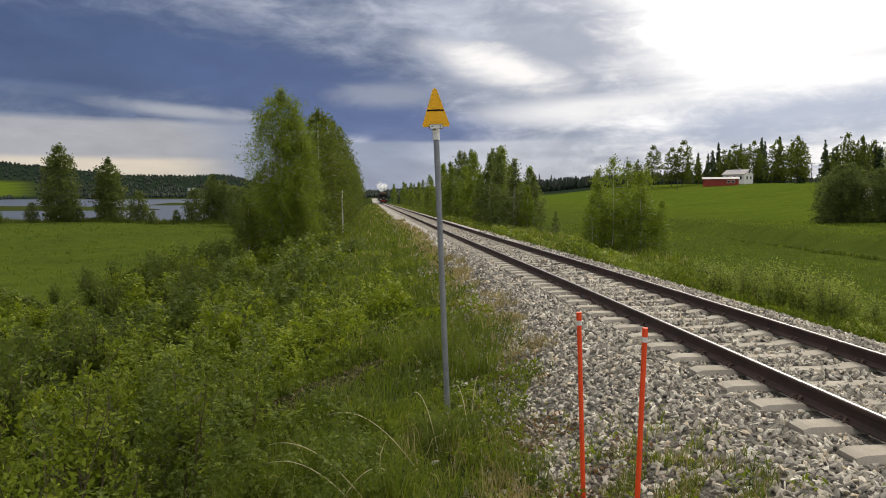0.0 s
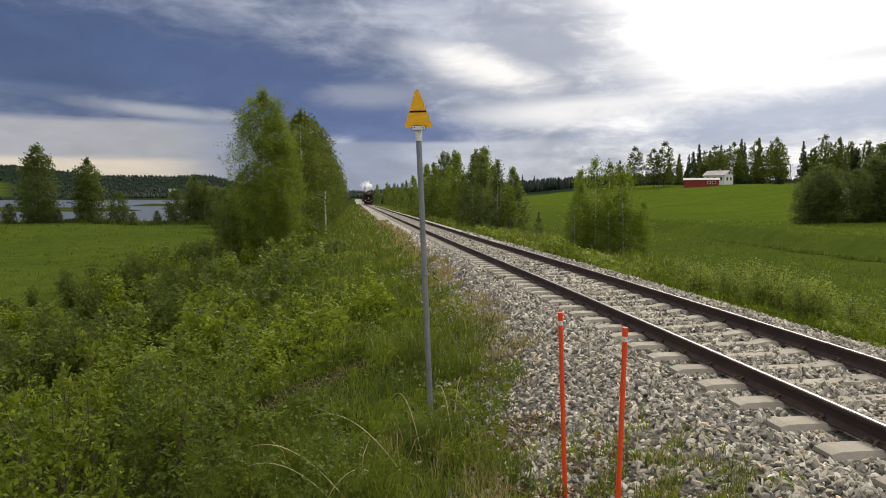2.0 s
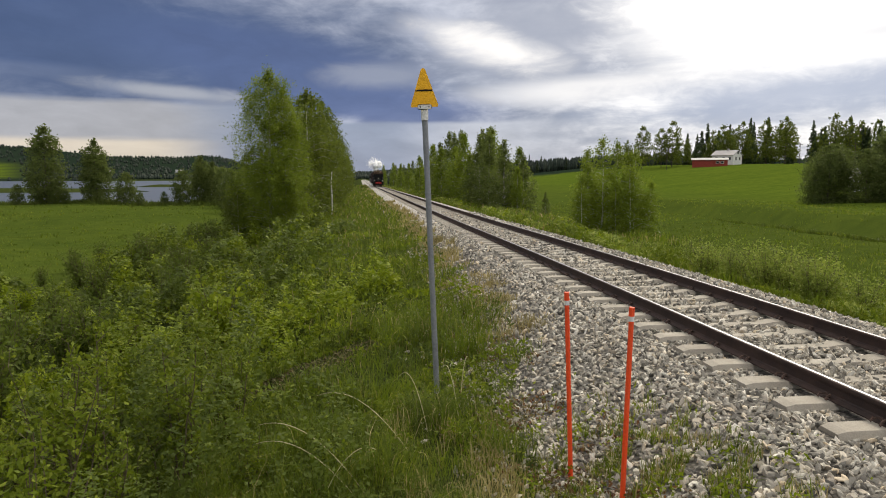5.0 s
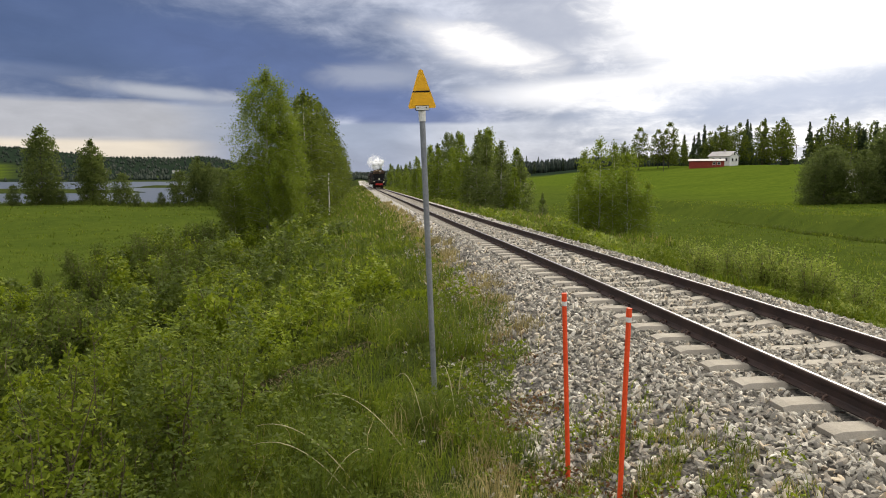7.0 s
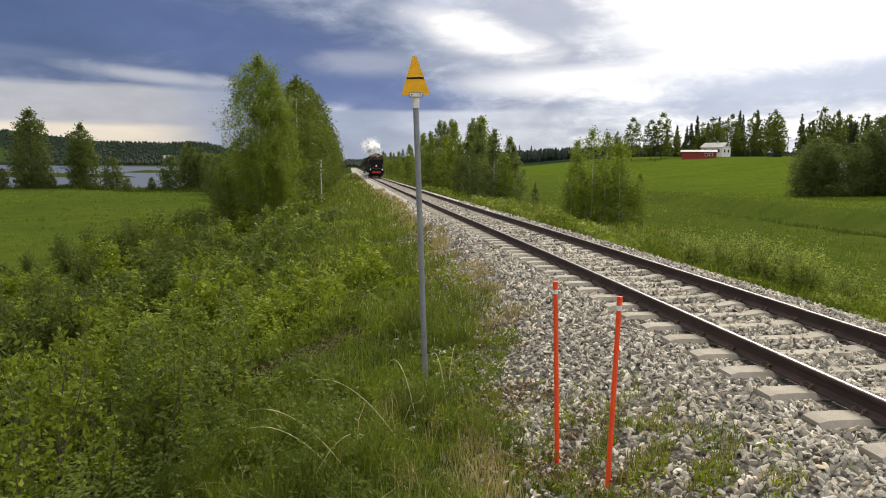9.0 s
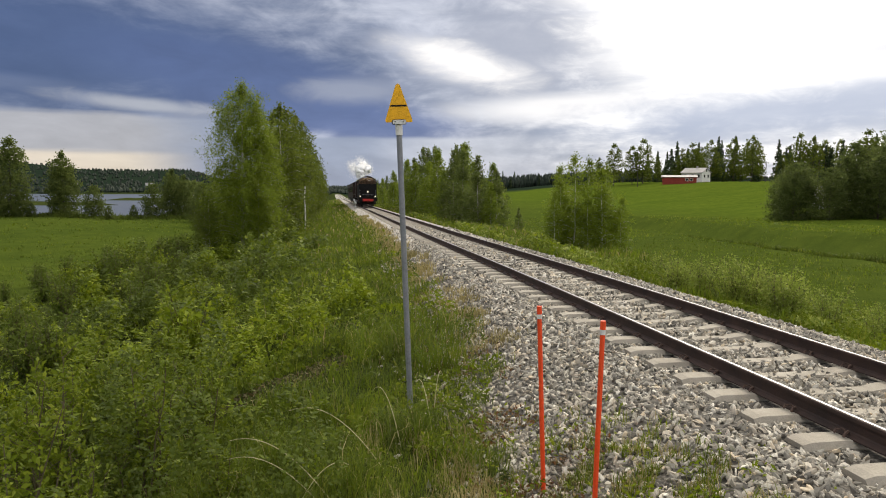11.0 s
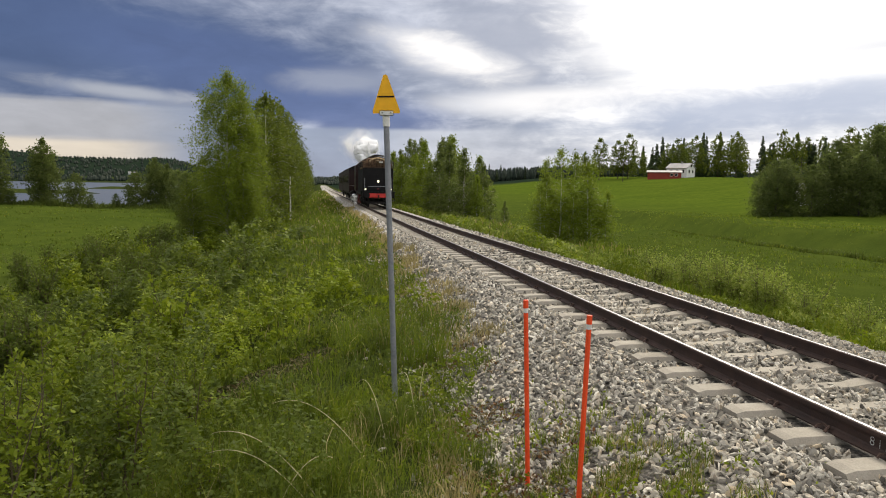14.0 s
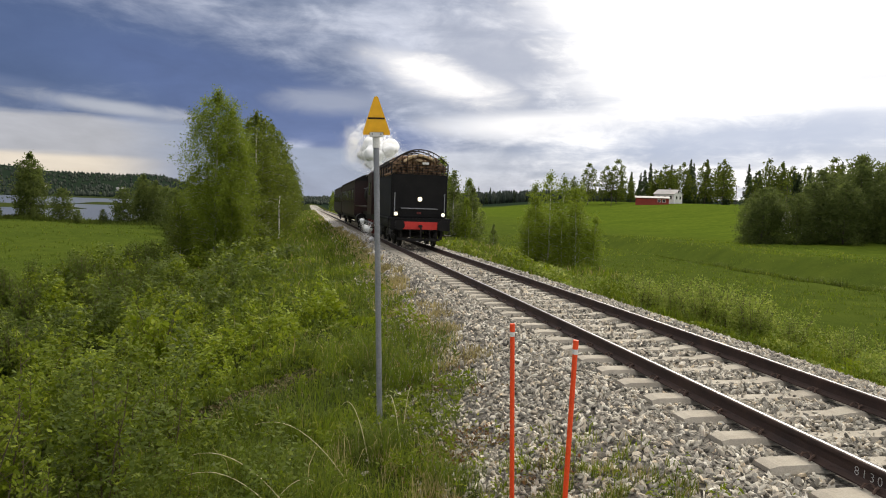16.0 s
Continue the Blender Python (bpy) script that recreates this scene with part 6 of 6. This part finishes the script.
# ---- the farm ----
def gable_house(name, x, y, z, turn, size, eave, ridge, wall_mat, roof_mat, windows, **tags):
    """A house with its long side along local x; windows: (side x, z, width, height) on the front."""
    w, d = size
    root = empty(name, pose(x, y, z, rz=turn), **tags)
    bm = bmesh.new()
    prof = [(-d / 2, -1.0), (d / 2, -1.0), (d / 2, eave), (0, ridge), (-d / 2, eave)]
    ends = [[bm.verts.new((s * w / 2, py, pz)) for py, pz in prof] for s in (-1, 1)]
    for e in ends:
        bm.faces.new(e)
    for k in range(5):
        bm.faces.new((ends[0][k], ends[0][(k + 1) % 5], ends[1][(k + 1) % 5], ends[1][k]))
    bmesh.ops.recalc_face_normals(bm, faces=bm.faces)
    part("wall", bm, wall_mat, root)
    slope = math.atan2(ridge - eave, d / 2)
    run = math.hypot(ridge - eave, d / 2) + 0.5
    for s in (-1, 1):
        m = Matrix.Translation((0, s * (d / 4 + 0.15), (ridge + eave) / 2 + 0.02)) @ Matrix.Rotation(-s * slope, 4, "X")
        part("roof", block((w + 0.8, run, 0.14), (0, 0, 0.07), 0.02), roof_mat, root, "pale sheet-metal roof slope", m)
    for wx, wz, ww, wh in windows:
        f = part("window", block((ww + 0.24, 0.10, wh + 0.24), (wx, -d / 2 - 0.03, wz), 0.015), M["white"], root, "white-framed window")
        part("pane", block((ww, 0.04, wh), (wx, -d / 2 - 0.075, wz)), M["glass"], f)
    return root


def build_farm():
    shed = gable_house("barn", 128.3, 235.3, gz(128.3, 233), -27, (12.0, 5.5), 2.3, 2.95, M["falun"], M["roofing"], [(2.6, 1.4, 0.9, 0.8), (4.2, 1.4, 0.9, 0.8)], label="long low red wooden barn with a pale roof", category="barn")
    for k in range(26):
        part("batten", block((0.07, 0.05, 2.35), (-5.8 + k * 0.46, -2.775, 1.1)), M["falun"], shed)
    h = gable_house("farmhouse", 139.4, 243.0, gz(139.4, 243) + 0.5, -58, (8.5, 6.5), 3.1, 4.8, M["white"], M["roofing"], [(-2.4, 1.8, 1.0, 1.2), (0.4, 1.8, 1.0, 1.2), (2.8, 1.8, 1.0, 1.2)], label="white wooden farmhouse with a light grey roof", category="house")
    part("chimney", block((0.6, 0.6, 1.4), (0.5, 0, 5.0), 0.03), M["roofing"], h)
    for wy, wz in ((-1.4, 1.8), (1.4, 1.8), (0, 4.1)):
        f = part("window", block((0.10, 1.1, 1.3), (4.28, wy, wz), 0.015), M["white"], h, "white-framed window")
        part("pane", block((0.04, 0.9, 1.1), (4.33, wy, wz)), M["glass"], f)
    gable_house("outbuilding", 83.0, 100.0, gz(83, 100) - 0.3, -35, (7.0, 4.5), 2.2, 3.6, M["white"], M["roofing"], [(0, 1.3, 0.8, 0.8)], label="small pale outbuilding behind the thicket", category="shed")
    for x, y, s in ((-341, 1358, 0.6), (-352, 1364, 0.5), (-463, 1321, 0.55)):
        gable_house("cottage", x, y, gz(x, y) - 0.2, 15, (11 * s, 7 * s), 3.2, 5.4, M["white"], M["roofing"], [(-2.5, 1.7, 1.0, 1.2), (2.5, 1.7, 1.0, 1.2)], label="distant white cottage beyond the lake", category="house", group="cottages beyond the lake")
    for x, y in ((112.0, 236), (161.0, 231), (176, 222)):
        root = empty("utility_pole", pose(x, y, gz(x, y)), label="thin wooden utility pole in the field", category="utility pole", group="utility poles")
        part("pole", rod((0, 0, -0.4), (0, 0, 7.6), 0.13, 0.09, 8), M["darkbark"], root)
        part("crossarm", block((1.5, 0.1, 0.12), (0, 0, 7.2), 0.01), M["darkbark"], root)
    rng = np.random.default_rng(51)
    # rough grass in the ditch across the hayfield, its dark colour standing for the ditch's shade
    n = 15000
    y = 27 + 34 * rng.random(n)
    clump = 0.55 + 0.45 * wavy(y, y, 1.1, 2.0)
    x = 34.6 + 0.03 * (y - 45) + 1.0 * np.sin(y * 0.11) - 0.6 + rng.normal(0, 0.34, n)
    V, F = blades(rng, x, y, np.clip((0.16 + 0.5 * clump * ss(62, 46, y)) * rng.uniform(0.5, 1.2, n), 0.05, 0.9), np.full(n, 0.05), 0.9)
    tagged(new("ditch_grass", mesh_np("ditch_grass", V, F, M["darkherb"])), "coarse grass along a field ditch, coloured dark for the shade in it", "grass", kind="stuff")


build_farm()


# ---- chalk on the rail ----
def chalk_mark():
    data = bpy.data.curves.new("chalk_number", "FONT")
    data.body, data.size, data.extrude = "81303", 0.098, 0.0006
    data.space_character, data.offset = 1.42, -0.0018
    data.materials.append(M["chalk"])
    ob = new("chalk_number", data)
    ob.matrix_basis = pose(XC - GAUGE / 2 - 0.0115, 4.19, -0.127, 90, 0, -90)
    return tagged(ob, "white chalk number on the web of the rail", "chalk mark")


chalk_mark()


# ---- what moves ----
def motions():
    times = np.linspace(0, 16, 33)
    for ob, back in ((tender, 0.0), (engine, 7.6), (coaches[0], 21.2), (coaches[1], 41.5)):
        walk(ob, [(t, pose(XC, train_y(t) + back, float(track_z(train_y(t) + back)))) for t in times])
        for w in ob.children:
            if w.name.startswith("wheelset"):
                r, y = w["radius"], w.matrix_basis.translation.y
                walk(w, [(k / 30, pose(0, y, r, math.degrees(SPEED * k / 30 / r) % 360)) for k in range(481)])
    for ob, back, z in ((plume, 19.8, 4.3), (jet, 8.0, 0.0)):
        walk(ob, [(t, pose(XC, train_y(t) + back, z + float(track_z(train_y(t) + back)), rz=6 * math.sin(1.7 * t))) for t in times])
        for k, p in enumerate(ob.children):
            m = p.matrix_basis.copy()
            s = m.to_scale().x
            rows = []
            for t in times:
                d = Vector((0.10 * math.sin(t * 2.1 + k), 0.16 * math.sin(t * 1.7 + 2.2 * k), 0.14 * math.sin(t * 2.6 + 1.3 * k)))
                rows.append((t, Matrix.Translation(m.translation + d) @ m.to_3x3().normalized().to_4x4() @ pose(0, 0, 0, 25 * math.sin(t + k), 0, 20 * t % 360)))
            walk(p, rows)
            p.scale = (s, s, s)


motions()
